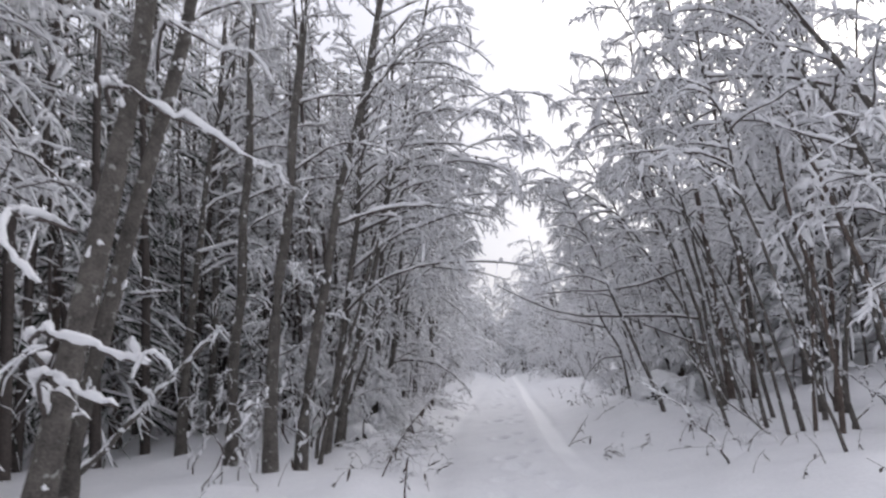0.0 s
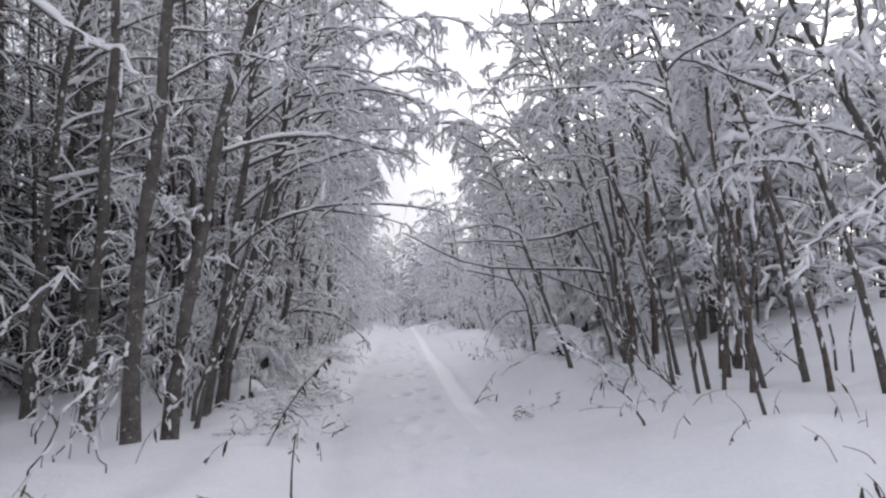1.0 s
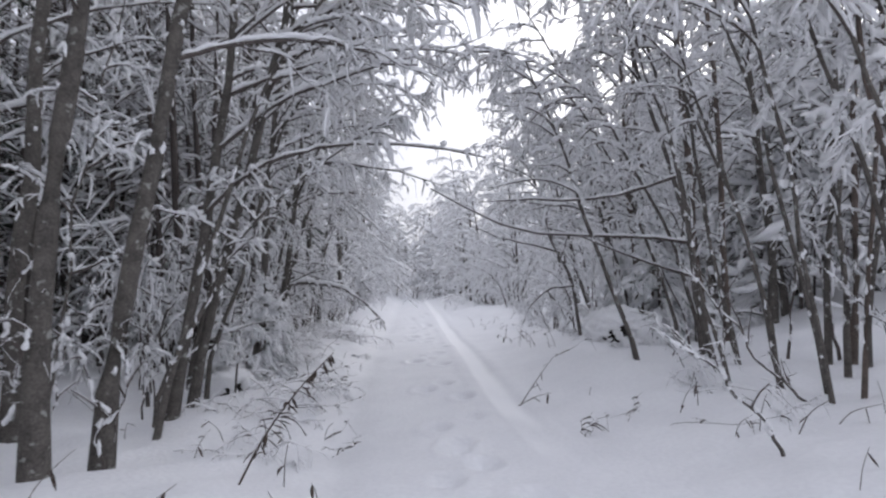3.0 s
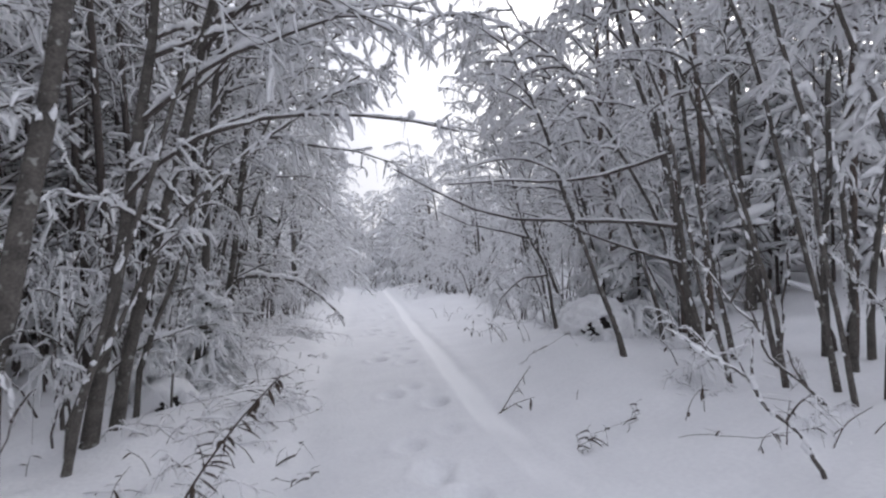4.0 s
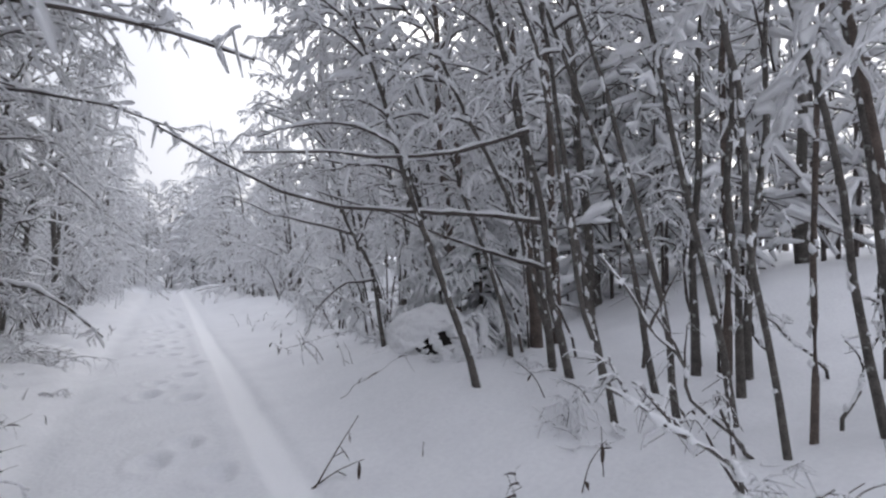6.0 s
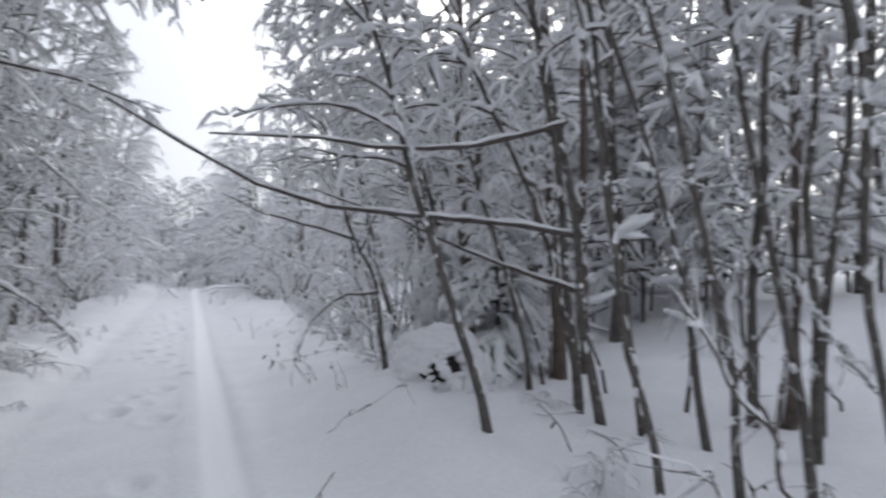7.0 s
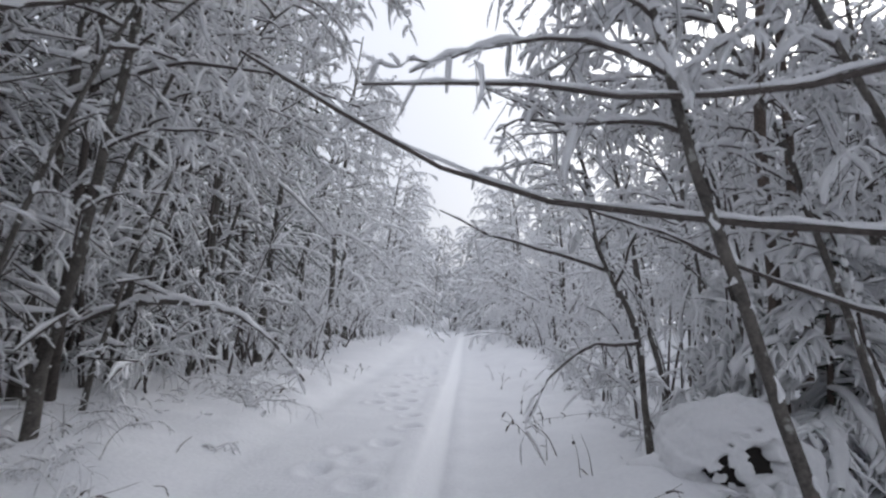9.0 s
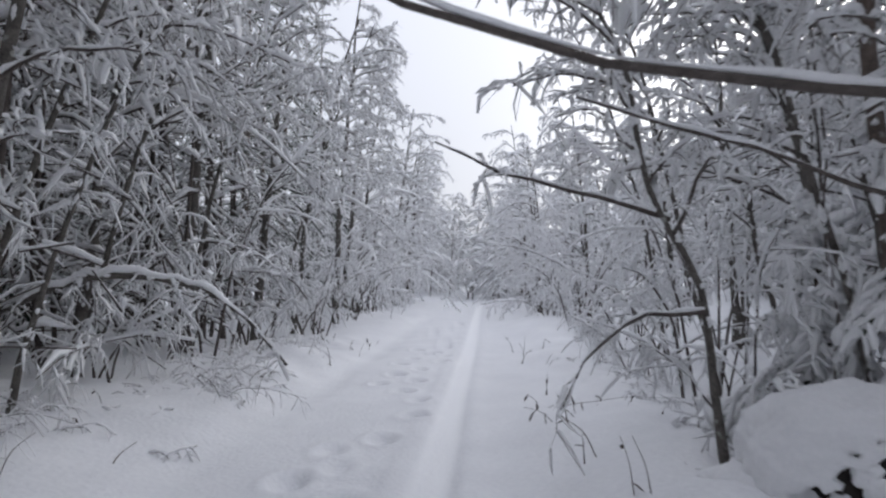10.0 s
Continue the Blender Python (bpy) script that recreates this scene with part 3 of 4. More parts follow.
leafless("bent_birch", gen(12), [on_ground(-2.6, 18.6), (-2.2, 18.5, 1.2), (-1.3, 18.4, 2.0), (-0.3, 18.3, 1.9), (0.4, 18.2, 1.2)], 0.028, 0.01, 12, 0.5, 5, 4, 0.3, None, load=1.1, lift=0.0,
         label="young birch bent over towards the trail by snow", category="birch", droop=0.9)

g = gen(15)
for i, (x, y) in enumerate([(-2.35, 8.3), (-2.3, 10.6), (-1.5, 11.2), (-1.9, 12.2), (-1.7, 13.2)]):
    h, dx = g.uniform(2.2, 4.5), g.uniform(-0.2, 0.9)
    leafless("alder_sapling", gen(400 + i), [on_ground(x, y), (x + 0.25 * dx, y + g.uniform(-0.2, 0.2), 0.4 * h), (x + dx, y + g.uniform(-0.3, 0.3), h)], g.uniform(0.014, 0.024), 0.006, 7, 0.7, 4, 3, 0.35, 0, load=0.7, group=LEFT,
             label="thin alder sapling between larger trunks, twigs snowy")

for i in range(26):
    y = g.uniform(5.5, 14.5)
    x, h, dx = -g.uniform(1.6, 2.5 if y < 8 else 3.6), g.uniform(0.8, 1.8 if y < 8 else 2.6), g.uniform(-0.3, 0.6)
    leafless("alder_sapling", gen(430 + i), [on_ground(x, y), (x + 0.3 * dx, y + g.uniform(-0.15, 0.15), 0.45 * h), (x + dx, y + g.uniform(-0.3, 0.3), h)], g.uniform(0.006, 0.013), 0.003, 3 if y < 8.5 else 5, 0.4, 2 if y < 8.5 else 3, 1, 0.3, None, load=0.22 if y < 8.5 else 0.4, bark=TWIG, group=LEFT, lift=0.7,
             label="thin wispy alder shoot in the undergrowth of the bank")

# ---- the trees nearest the trail, on its right bank ----
leafless("alder_sapling", gen(21), [on_ground(3.6, 11.0), (3.46, 11.03, 0.7), (3.31, 11.03, 1.03), (3.2, 11.03, 1.57), (3.08, 11.03, 1.88), (2.94, 11.03, 2.28), (2.66, 11.0, 3.0), (2.2, 10.9, 4.2)], 0.042, 0.012, 8, 1.2, 4, 3, 0.45, 170, load=0.7, group=RIGHT,
         label="slender dark alder stem slanting towards the trail", lift=0.35)
leafless("alder_sapling", gen(22), [on_ground(3.88, 13.8), (3.83, 13.8, 0.68), (3.72, 13.8, 1.33), (3.5, 13.8, 1.88), (3.2, 13.8, 2.6), (2.9, 13.8, 3.6)], 0.037, 0.013, 8, 1.2, 5, 3, 0.4, 180,
         [[(3.5, 13.8, 1.88), (3.2, 13.8, 1.98), (2.84, 13.8, 2.07), (2.4, 13.8, 2.16), (2.0, 13.8, 2.35)],
          [(3.72, 13.8, 1.3), (3.4, 13.9, 1.3), (3.1, 14.0, 1.1), (2.85, 14.1, 0.6)]], group=RIGHT,
         bare=0.6, load=0.75, label="forked alder sapling behind the snowy stump")
leafless("alder_tree", gen(23), [on_ground(4.6, 10.9), (4.36, 10.9, 0.96), (4.36, 10.9, 1.71), (4.2, 10.85, 2.35), (4.07, 10.8, 2.8), (3.78, 10.8, 3.6), (3.1, 10.8, 6.5)], 0.046, 0.018, 6, 1.3, 6, 3, 0.55, 190,
         [[(4.34, 10.95, 1.85), (4.1, 11.3, 1.98), (3.5, 11.5, 2.0), (2.54, 11.4, 2.02), (1.9, 11.3, 2.12), (1.47, 11.3, 2.36), (0.95, 11.3, 2.66)],
          [(4.1, 10.8, 2.7), (3.4, 10.9, 2.45), (2.87, 11.0, 2.42), (2.39, 11.0, 2.47), (1.92, 11.0, 2.44), (1.55, 11.0, 2.42)],
          [(4.36, 10.95, 1.4), (4.15, 12.0, 1.65), (3.7, 12.6, 2.0), (3.17, 12.6, 2.2), (2.63, 12.6, 2.32)]], group=RIGHT,
         bare=0.0, load=0.75, label="dark alder with long bare branches reaching over the trail")
leafless("alder_tree", gen(24), [on_ground(4.74, 10.6), (4.54, 10.6, 0.84), (4.43, 10.6, 1.7), (4.35, 10.6, 2.0), (4.2, 10.6, 3.5), (3.8, 10.6, 6.0)], 0.038, 0.015, 6, 1.1, 5, 3, 0.55, 190, load=0.75, group=RIGHT)
V = [(5.37, 12.54, 5.33, 0.085, 9.0), (4.91, 13.6, 4.82, 0.075, 8.5), (5.31, 13.95, 5.2, 0.065, 8.0), (6.02, 12.96, 6.08, 0.07, 9.0)]
for i, (x, y, xt, r, h) in enumerate(V):
    leafless("alder_tree", gen(30 + i), up_from(x, y, (xt, 2.5), (2 * xt - x, h)), r, 0.03, 15, 1.6, 7, 4, 0.34, 190, load=1.25, bark=RUSTY, group=RIGHT,
             label="upright alder with reddish-brown bark and snowy crown")
leafless("alder_sapling", gen(40), [on_ground(4.12, 9.81), (4.0, 9.81, 0.61), (3.86, 9.81, 0.9), (3.72, 9.81, 1.85), (3.5, 9.9, 3.2), (3.1, 9.9, 4.6)], 0.03, 0.01, 4, 0.8, 4, 3, 0.65, 190, load=0.65, group=RIGHT,
         label="crooked thin alder stem rising from the bank")
leafless("alder_sapling", gen(41), [on_ground(4.6, 9.62), (4.38, 9.62, 1.38), (4.12, 9.62, 2.1), (3.83, 9.62, 3.18), (3.3, 9.6, 5.0)], 0.035, 0.01, 5, 0.8, 4, 3, 0.65, 190, load=0.65, group=RIGHT)
T = [(5.91, 10.57, (6.19, 2.47), (6.4, 4.02), (6.8, 8.5), 0.075), (6.02, 10.31, (6.39, 2.45), (6.49, 3.94), (6.7, 8.5), 0.08), (6.01, 10.04, (6.21, 1.4), (6.58, 3.0), (7.6, 7.5), 0.07),
     (4.66, 8.58, (4.87, 1.61), (5.2, 3.35), (5.7, 6.5), 0.04), (5.48, 9.72, (5.55, 1.6), (5.7, 3.3), (6.0, 7.5), 0.06), (4.69, 8.04, (4.6, 3.3), (4.55, 5.0), (4.5, 7.5), 0.05),
     (4.31, 8.49, (4.12, 1.6), (3.9, 3.0), (3.5, 6.0), 0.038), (5.46, 7.66, (5.28, 1.53), (4.75, 3.54), (3.9, 6.0), 0.055), (4.0, 6.74, (3.7, 1.22), (3.4, 2.6), (3.1, 5.0), 0.028)]
for i, (x, y, a, b, c, r) in enumerate(T):
    leafless("alder_tree", gen(50 + i), up_from(x, y, a, b, c), 0.72 * r, 0.02, 11 if y < 9.3 else 14, 1.3 if y < 9.3 else 1.5, 5 if y < 9.3 else 7, 3 if y < 9.3 else 4, 0.58 if y < 9.3 else 0.45, 185, load=1.0 if y < 9.3 else 1.3, bark=RUSTY if i % 2 else BARK, group=RIGHT,
             label="brown alder trunk on the bank beside the clearing" if i % 2 else "grey alder trunk on the bank beside the clearing")
leafless("alder_tree", gen(70), up_from(5.3, 5.9, (4.87, 2.76), (4.52, 3.18), (4.04, 4.07), (3.0, 6.0)), 0.06, 0.02, 12, 2.0, 7, 5, 0.3, 190,
         [[(5.0, 5.9, 2.5), (4.75, 5.95, 2.3), (4.45, 6.0, 2.05), (4.15, 6.0, 1.9), (3.85, 6.0, 1.75)]], 1.2, group=RIGHT,
         label="slanting alder with heavy snow-loaded boughs over the trail")
leafless("alder_tree", gen(71), up_from(5.6, 7.0, (5.05, 3.2), (4.72, 3.86), (4.5, 4.3), (3.4, 6.5)), 0.055, 0.02, 12, 2.1, 7, 5, 0.35, 190,
         [[(5.2, 7.2, 4.2), (4.79, 7.4, 4.45), (4.33, 7.5, 4.7), (3.04, 7.5, 4.55), (1.94, 7.5, 4.45)]], 1.3, group=RIGHT,
         label="slanting alder with heavy snow-loaded boughs over the trail")
leafless("alder_tree", gen(75), up_from(5.9, 8.6, (5.65, 2.6), (5.4, 4.2), (5.0, 6.5)), 0.05, 0.02, 8, 1.5, 8, 5, 0.5, 190,
         [[(5.5, 8.6, 3.4), (4.9, 8.4, 3.45), (4.4, 8.3, 3.1), (4.15, 8.2, 2.7)], [(5.6, 8.6, 2.9), (5.1, 8.6, 2.95), (4.7, 8.6, 2.65), (4.5, 8.6, 2.25)],
          [(5.4, 8.6, 4.2), (4.8, 8.3, 4.4), (4.2, 8.1, 4.1), (3.9, 8.0, 3.6)], [(5.5, 8.6, 3.7), (5.0, 8.9, 3.8), (4.5, 9.1, 3.5), (4.2, 9.2, 3.0)]], 1.45, pad=1.8, group=RIGHT,
         label="alder with boughs hanging under heavy soft snow")
leafless("fallen_branch", gen(72), [on_ground(3.14, 7.5, -0.05), (2.85, 7.6, 0.5), (2.5, 7.7, 0.85), (2.2, 7.8, 1.05)], 0.018, 0.006, 6, 0.4, 3, 2, 0.25, None, load=0.35, lift=0.9, droop=0.1,
         label="dark leaning branch stuck in the snow", category="branch")
leafless("fallen_branch", gen(73), [on_ground(4.25, 8.6, -0.05), (3.9, 8.6, 0.35), (3.47, 8.6, 0.91), (2.91, 8.6, 1.54)], 0.018, 0.006, 7, 0.5, 3, 2, 0.1, None, load=0.1, lift=0.9, droop=0.1,
         label="thin slanting branch with bare forked twigs", category="branch")
leafless("fallen_branch", gen(74), [on_ground(-4.35, 7.4), (-4.09, 7.4, 0.43), (-3.3, 7.4, 1.22), (-2.55, 7.4, 1.98)], 0.044, 0.024, 3, 0.35, 3, 2, 0.3, None, load=1.0, ridge=2.0,
         label="snow-covered dead pole leaning against a trunk", category="branch")


# thin stems of the thicket beside the clearing
g = gen(17)
for i in range(5):
    x, y = g.uniform(5.0, 7.2), g.uniform(8.8, 11.6)
    h, dx = g.uniform(2.4, 5.0), g.uniform(-0.9, 0.7)
    leafless("alder_sapling", gen(700 + i), [on_ground(x, y), (x + 0.3 * dx, y + g.uniform(-0.15, 0.15), 0.4 * h), (x + dx, y + g.uniform(-0.4, 0.4), h)], g.uniform(0.015, 0.028), 0.006, 6, 0.7, 4, 3, 0.55, 180, load=0.9, bark=TWIG, group=RIGHT,
             label="thin dark alder stem in the thicket by the clearing")
for i, (x, y, dx, h) in enumerate([(6.6, 9.6, -1.4, 1.3), (5.2, 8.7, 1.3, 1.2), (6.9, 10.4, -1.0, 1.6)]):
    leafless("fallen_branch", gen(730 + i), [on_ground(x, y), (x + 0.5 * dx, y + 0.05, 0.2 + 0.5 * h), (x + dx, y + 0.1, 0.2 + h)], 0.018, 0.006, 5, 0.4, 2, 2, 0.3, None, load=0.6, lift=0.7,
             label="bare branch leaning across thicket stems", category="branch")

g = gen(18)
for i in range(6):
    y = g.uniform(10.6, 13.8)
    x, h, dx = 3.75 + 0.05 * y + g.uniform(0, 1.6), g.uniform(2.5, 6.0), g.uniform(-1.7, 0.3)
    leafless("alder_sapling", gen(760 + i), [on_ground(x, y), (x + 0.22 * dx, y + g.uniform(-0.15, 0.15), 0.4 * h), (x + 0.6 * dx, y, 0.75 * h), (x + dx, y + g.uniform(-0.4, 0.4), h)], g.uniform(0.011, 0.022), 0.005, 8, 0.8, 4, 3, 0.55, 180, load=1.0, bark=TWIG, group=RIGHT,
             label="thin leaning alder stem with drooping snowy twigs")

# crowns that meet high over the trail
for i, (x, y, xm, xt, h, sd, grp) in enumerate([(-2.2, 17.4, -1.3, 0.1, 6.8, 0, LEFT), (-1.9, 19.5, -1.1, 0.3, 7.0, 0, LEFT), (5.6, 15.0, 5.2, 4.4, 3.9, 180, RIGHT), (6.4, 17.6, 6.0, 5.0, 4.4, 180, RIGHT),
                                              (-2.2, 11.8, -1.2, 0.2, 7.5, 0, LEFT), (-1.5, 24.0, -0.6, 0.7, 7.2, 0, LEFT), (4.9, 11.6, 4.5, 3.2, 7.0, 180, RIGHT), (5.2, 14.4, 4.5, 3.1, 6.6, 180, RIGHT), (5.6, 17.8, 5.0, 3.8, 5.8, 180, RIGHT), (6.2, 21.0, 5.6, 4.2, 6.4, 180, RIGHT), (-2.3, 15.6, -1.3, 0.2, 6.6, 0, LEFT)]):
    leafless("alder_tree", gen(500 + i), [on_ground(x, y), (xm, y, h * 0.5), ((xm + xt) / 2 + 0.1, y, h * 0.8), (xt, y, h)], 0.05, 0.012, 12, 1.6, 6, 4, 0.42, sd, group=grp, load=1.05,
             label="alder bowed over the trail with a snowy crown")

# slender trees bowed low over the trail from both banks
for i, (pts, sd, grp) in enumerate([
        ([(-1.9, 9.3), (-0.9, 3.5), (0.3, 5.2), (1.3, 5.7), (1.9, 5.4)], 0, LEFT),
        ([(-1.8, 11.0), (-0.9, 3.4), (0.2, 5.0), (1.3, 5.6), (2.0, 5.2)], 0, LEFT),
        ([(-1.6, 13.2), (-0.8, 3.2), (0.3, 4.9), (1.3, 5.5), (2.0, 5.1)], 0, LEFT),
        ([(-1.5, 15.2), (-0.8, 3.0), (0.0, 4.6), (0.8, 5.3), (1.4, 5.0)], 0, LEFT),
        ([(4.6, 11.2), (4.2, 2.2), (3.2, 3.9), (2.3, 4.6), (1.7, 4.5)], 180, RIGHT),
        ([(4.9, 12.4), (4.4, 2.4), (3.5, 4.2), (2.6, 4.9), (1.9, 4.9)], 180, RIGHT),
        ([(4.8, 13.6), (4.3, 2.5), (3.6, 4.3), (2.9, 5.3), (2.3, 5.5)], 180, RIGHT),
        ([(5.0, 10.2), (4.6, 2.4), (3.7, 4.4), (2.8, 5.6), (2.2, 6.0)], 180, RIGHT),
        ([(5.0, 9.4), (4.5, 3.0), (3.6, 5.8), (3.0, 7.4), (2.6, 8.8)], 180, RIGHT),
        ([(5.1, 8.3), (4.6, 3.0), (3.8, 5.4), (3.2, 6.8), (2.8, 8.0)], 180, RIGHT)]):
    x, y = pts[0]
    leafless("alder_tree", gen(540 + i), [on_ground(x, y)] + [(a, y + 0.05 * b, b) for a, b in pts[1:]], 0.036, 0.008, 12, 1.1, 6, 4, 0.45, sd, group=grp, load=1.05, lift=0.2, droop=0.7,
             label="slender alder bowed over the trail by snow")

# ---- the snowed-up stump with young spruces ----
def lump(name, mat, parent, centre, size, seed, rough=0.18, label="", hollows=(), fine=3):
    """A rough rounded mass; hollows: (direction, angle, depth) of dents pressed into it."""
    bm = bmesh.new()
    bmesh.ops.create_icosphere(bm, subdivisions=fine, radius=1.0)
    for v in bm.verts:
        p = v.co.normalized()
        k = 1 + rough * noise.noise(p * 1.6 + Vector((seed, 0, 0))) + 0.4 * rough * noise.noise(p * 4.5 + Vector((0, seed, 0))) + 0.15 * rough * noise.noise(p * 11 + Vector((seed, seed, 0)))
        for way, wide, deep in hollows:
            a = p.angle(Vector(way)) * (1 + 0.9 * noise.noise(p * 8)) / wide
            k -= deep * max(0.0, 1 - a ** 4) if a < 1 else 0.0
        k = max(k, 0.42)
        v.co = Vector((p.x * k * size[0] + centre[0], p.y * k * size[1] + centre[1], p.z * k * size[2] + centre[2]))
    me = bpy.data.meshes.new(name)
    bm.to_mesh(me)
    bm.free()
    me.polygons.foreach_set("use_smooth", [True] * len(me.polygons))
    me.materials.append(mat)
    return part(name, me, parent, label)


def stump(name, x, y, turn, size, label):
    root = new(name)
    root.location = on_ground(x, y, -0.1)
    root.rotation_euler[2] = radians(turn)
    root.scale = (size, size, size)
    holes = [((0.39, -0.91, 0.14), 0.19, 0.5), ((0.42, -0.9, -0.1), 0.2, 0.5), ((0.27, -0.94, 0.2), 0.09, 0.45), ((-0.12, -0.99, -0.02), 0.09, 0.45), ((-0.05, -0.98, -0.2), 0.12, 0.5),
             ((0.08, -0.94, -0.33), 0.15, 0.5), ((-0.33, -0.89, -0.32), 0.13, 0.45), ((0.93, -0.3, -0.3), 0.2, 0.45)]
    cap = lump("snow_cap", SNOW, root, (-0.1, 0.0, 0.33), (0.64, 0.5, 0.48), 7, 0.16, "thick rounded cap of snow over hollows", holes, 6 if size > 0.7 else 4)
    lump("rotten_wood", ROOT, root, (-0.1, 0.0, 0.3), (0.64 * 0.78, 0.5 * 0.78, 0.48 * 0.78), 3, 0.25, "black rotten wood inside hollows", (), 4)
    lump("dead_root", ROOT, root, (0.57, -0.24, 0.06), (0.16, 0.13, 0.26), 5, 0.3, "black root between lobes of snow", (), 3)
    for x, y, z, sx, sz in [(-0.62, -0.02, 0.02, 0.42, 0.22), (0.12, -0.52, 0.08, 0.11, 0.11), (0.44, -0.3, 0.2, 0.17, 0.32), (0.7, -0.26, 0.1, 0.14, 0.26), (-0.32, -0.42, 0.0, 0.34, 0.14), (0.3, -0.46, 0.06, 0.11, 0.16), (0.0, -0.44, 0.26, 0.07, 0.1), (0.56, -0.36, 0.0, 0.1, 0.12), (-0.7, -0.3, -0.02, 0.3, 0.12)]:
        lump("snow_lump", SNOW, cap, (x, y, z), (sx, sx * 0.85, sz), x * 9 + 2, 0.22, "", (), 4)
    tagged(root, label, "stump", "stumps under snow")


stump("tree_stump", 4.27, 13.1, -29, 0.82, "dark rotten tree stump under a thick cap of snow")
stump("tree_stump", -1.55, 11.55, 12, 0.5, "low stump buried in snow with dark gaps below")


def placed(ob, x, y, turn=0.0, size=1.0, tilt=0.0):
    ob.matrix_basis = pose(*on_ground(x, y), tilt, 0, turn) @ Matrix.Scale(size, 4)
    return ob


def copied(ob, x, y, turn=0.0, size=1.0, tilt=0.0):
    keep = ob.scale.copy()
    ob.scale = (1, 1, 1)
    c = copy_thing(ob, pose(*on_ground(x, y), tilt, 0, turn) @ Matrix.Scale(size, 4))
    ob.scale = keep
    return c


young = placed(spruce("young_spruce", gen(90), 2.3, 0.9, 1.45, 12, 0.05, 15, "young spruce weighed down by thick snow", True), 5.05, 13.3, 20)
copied(young, 4.75, 14.3, 100, 0.8)
copied(young, -1.3, 12.55, 40, 0.6)
copied(young, -1.75, 11.7, 140, 0.4)

# ---- woods: templates placed many times ----
rng = gen(100)
SHRUBS = [shrub("willow_shrub", gen(110 + i), 7, tall, spread, 8, 7, 0.95, arch, None) for i, (tall, spread, arch) in enumerate([(2.6, 0.5, 0.5), (3.4, 0.45, 0.4), (2.0, 0.7, 0.7), (4.2, 0.35, 0.35)])]
BIRCH = [leafless("birch_tree", gen(120 + i), [(0, 0, 0), (dx * 0.3, 0.1, h * 0.35), (dx, 0, h * 0.7), (dx * 1.8, 0, h)], 0.012 * h, 0.02, 19, 2.3, 7, 4, 0.3, 0, split=False, load=1.45, droop=0.75, fine=False,
                  label="tall birch with drooping branches white with snow", category="birch", group="birches along the trail") for i, (h, dx) in enumerate([(8.5, 0.6), (7.0, 0.9), (10.0, 0.4)])]
SPRUCE = [spruce("spruce_tree", gen(130 + i), h, w, ld, n, fan=8) for i, (h, w, ld, n) in enumerate([(12, 2.6, 0.55, 20), (9, 2.3, 0.65, 17), (15, 3.0, 0.5, 22)])]
FAR_SPRUCE = [spruce("spruce_tree", gen(140 + i), h, 3.0, 0.7, 12, fan=2) for i, h in enumerate([12, 15])]
FAR_BIRCH = [leafless("birch_tree", gen(150 + i), [(0, 0, 0), (0.2, 0.1, h * 0.35), (0.5, 0, h * 0.7), (0.9, 0, h)], 0.012 * h, 0.02, 18, 2.5, 7, 3, 0.15, 0, split=False, load=2.0, droop=0.7, fine=False,
                      label="snow-white birch in the woods beyond the trail", category="birch", group="birches of the far woods") for i, h in enumerate([8.5, 7.0])]
used = set()


def plant(kind, which, x, y, turn, size, tilt=0.0):
    ob = kind[which]
    if ob.name in used:
        return copied(ob, x, y, turn, size, tilt)
    used.add(ob.name)
    return placed(ob, x, y, turn, size, tilt)


def edge(y):
    return float(track_x(y)) - 0.45


# the left wall of shrubs and birches, leaning over the trail
for i in range(17):
    y = 13.6 + i * 1.9 + rng.uniform(-0.5, 0.5)
    plant(SHRUBS, i % 4, edge(y) - (4.6 if y < 17.5 else 3.5) + rng.uniform(-0.5, 0.5), y, rng.uniform(0, 360), rng.uniform(0.8, 1.2))
for i in range(15):
    y = 15.5 + i * 2.3 + rng.uniform(-0.6, 0.6)
    plant(*((BIRCH, i % 3) if y < 32 else (FAR_BIRCH, i % 2)), edge(y) - (4.4 if y < 20 else 3.7) + rng.uniform(-0.6, 0.5), y, rng.uniform(-40, 40), rng.uniform(0.85, 1.15))
for x, y, w, s, a in [(-4.3, 10.6, 0, 1.0, 10), (-4.7, 13.1, 2, 0.95, 40), (-6.2, 7.6, 2, 0.9, -20), (-5.2, 15.3, 1, 1.1, 0), (-5.0, 5.4, 0, 1.0, 60), (8.0, 14.6, 0, 1.1, 200), (8.0, 16.6, 2, 0.8, 150), (7.6, 18.6, 1, 1.0, 170), (11.0, 12.6, 2, 1.0, 230), (10.5, 8.6, 0, 1.2, 190)]:
    plant(BIRCH, w, x, y, a, s)
# the dark spruces behind, and a few past the right bank
for x, y, w, s in [(8.6, 15.0, 1, 1.1), (9.2, 18.5, 0, 0.9), (7.8, 21.5, 1, 1.1), (7.0, 16.4, 1, 0.95)]:
    plant(BIRCH, w, x, y, x * 50, s)
for i in range(18):
    y = 3 + i * 2.5 + rng.uniform(-0.8, 0.8)
    plant(SPRUCE, i % 3, edge(y) - 6.8 - rng.uniform(0, 2.2) - (0.8 if y < 9 else 0), y, rng.uniform(0, 360), rng.uniform(0.8, 1.2))
for i in range(9):
    y = -1 + i * 3.0
    plant(FAR_SPRUCE, i % 2, edge(y) - 10.5 - rng.uniform(0, 2), y, rng.uniform(0, 360), rng.uniform(0.9, 1.2))
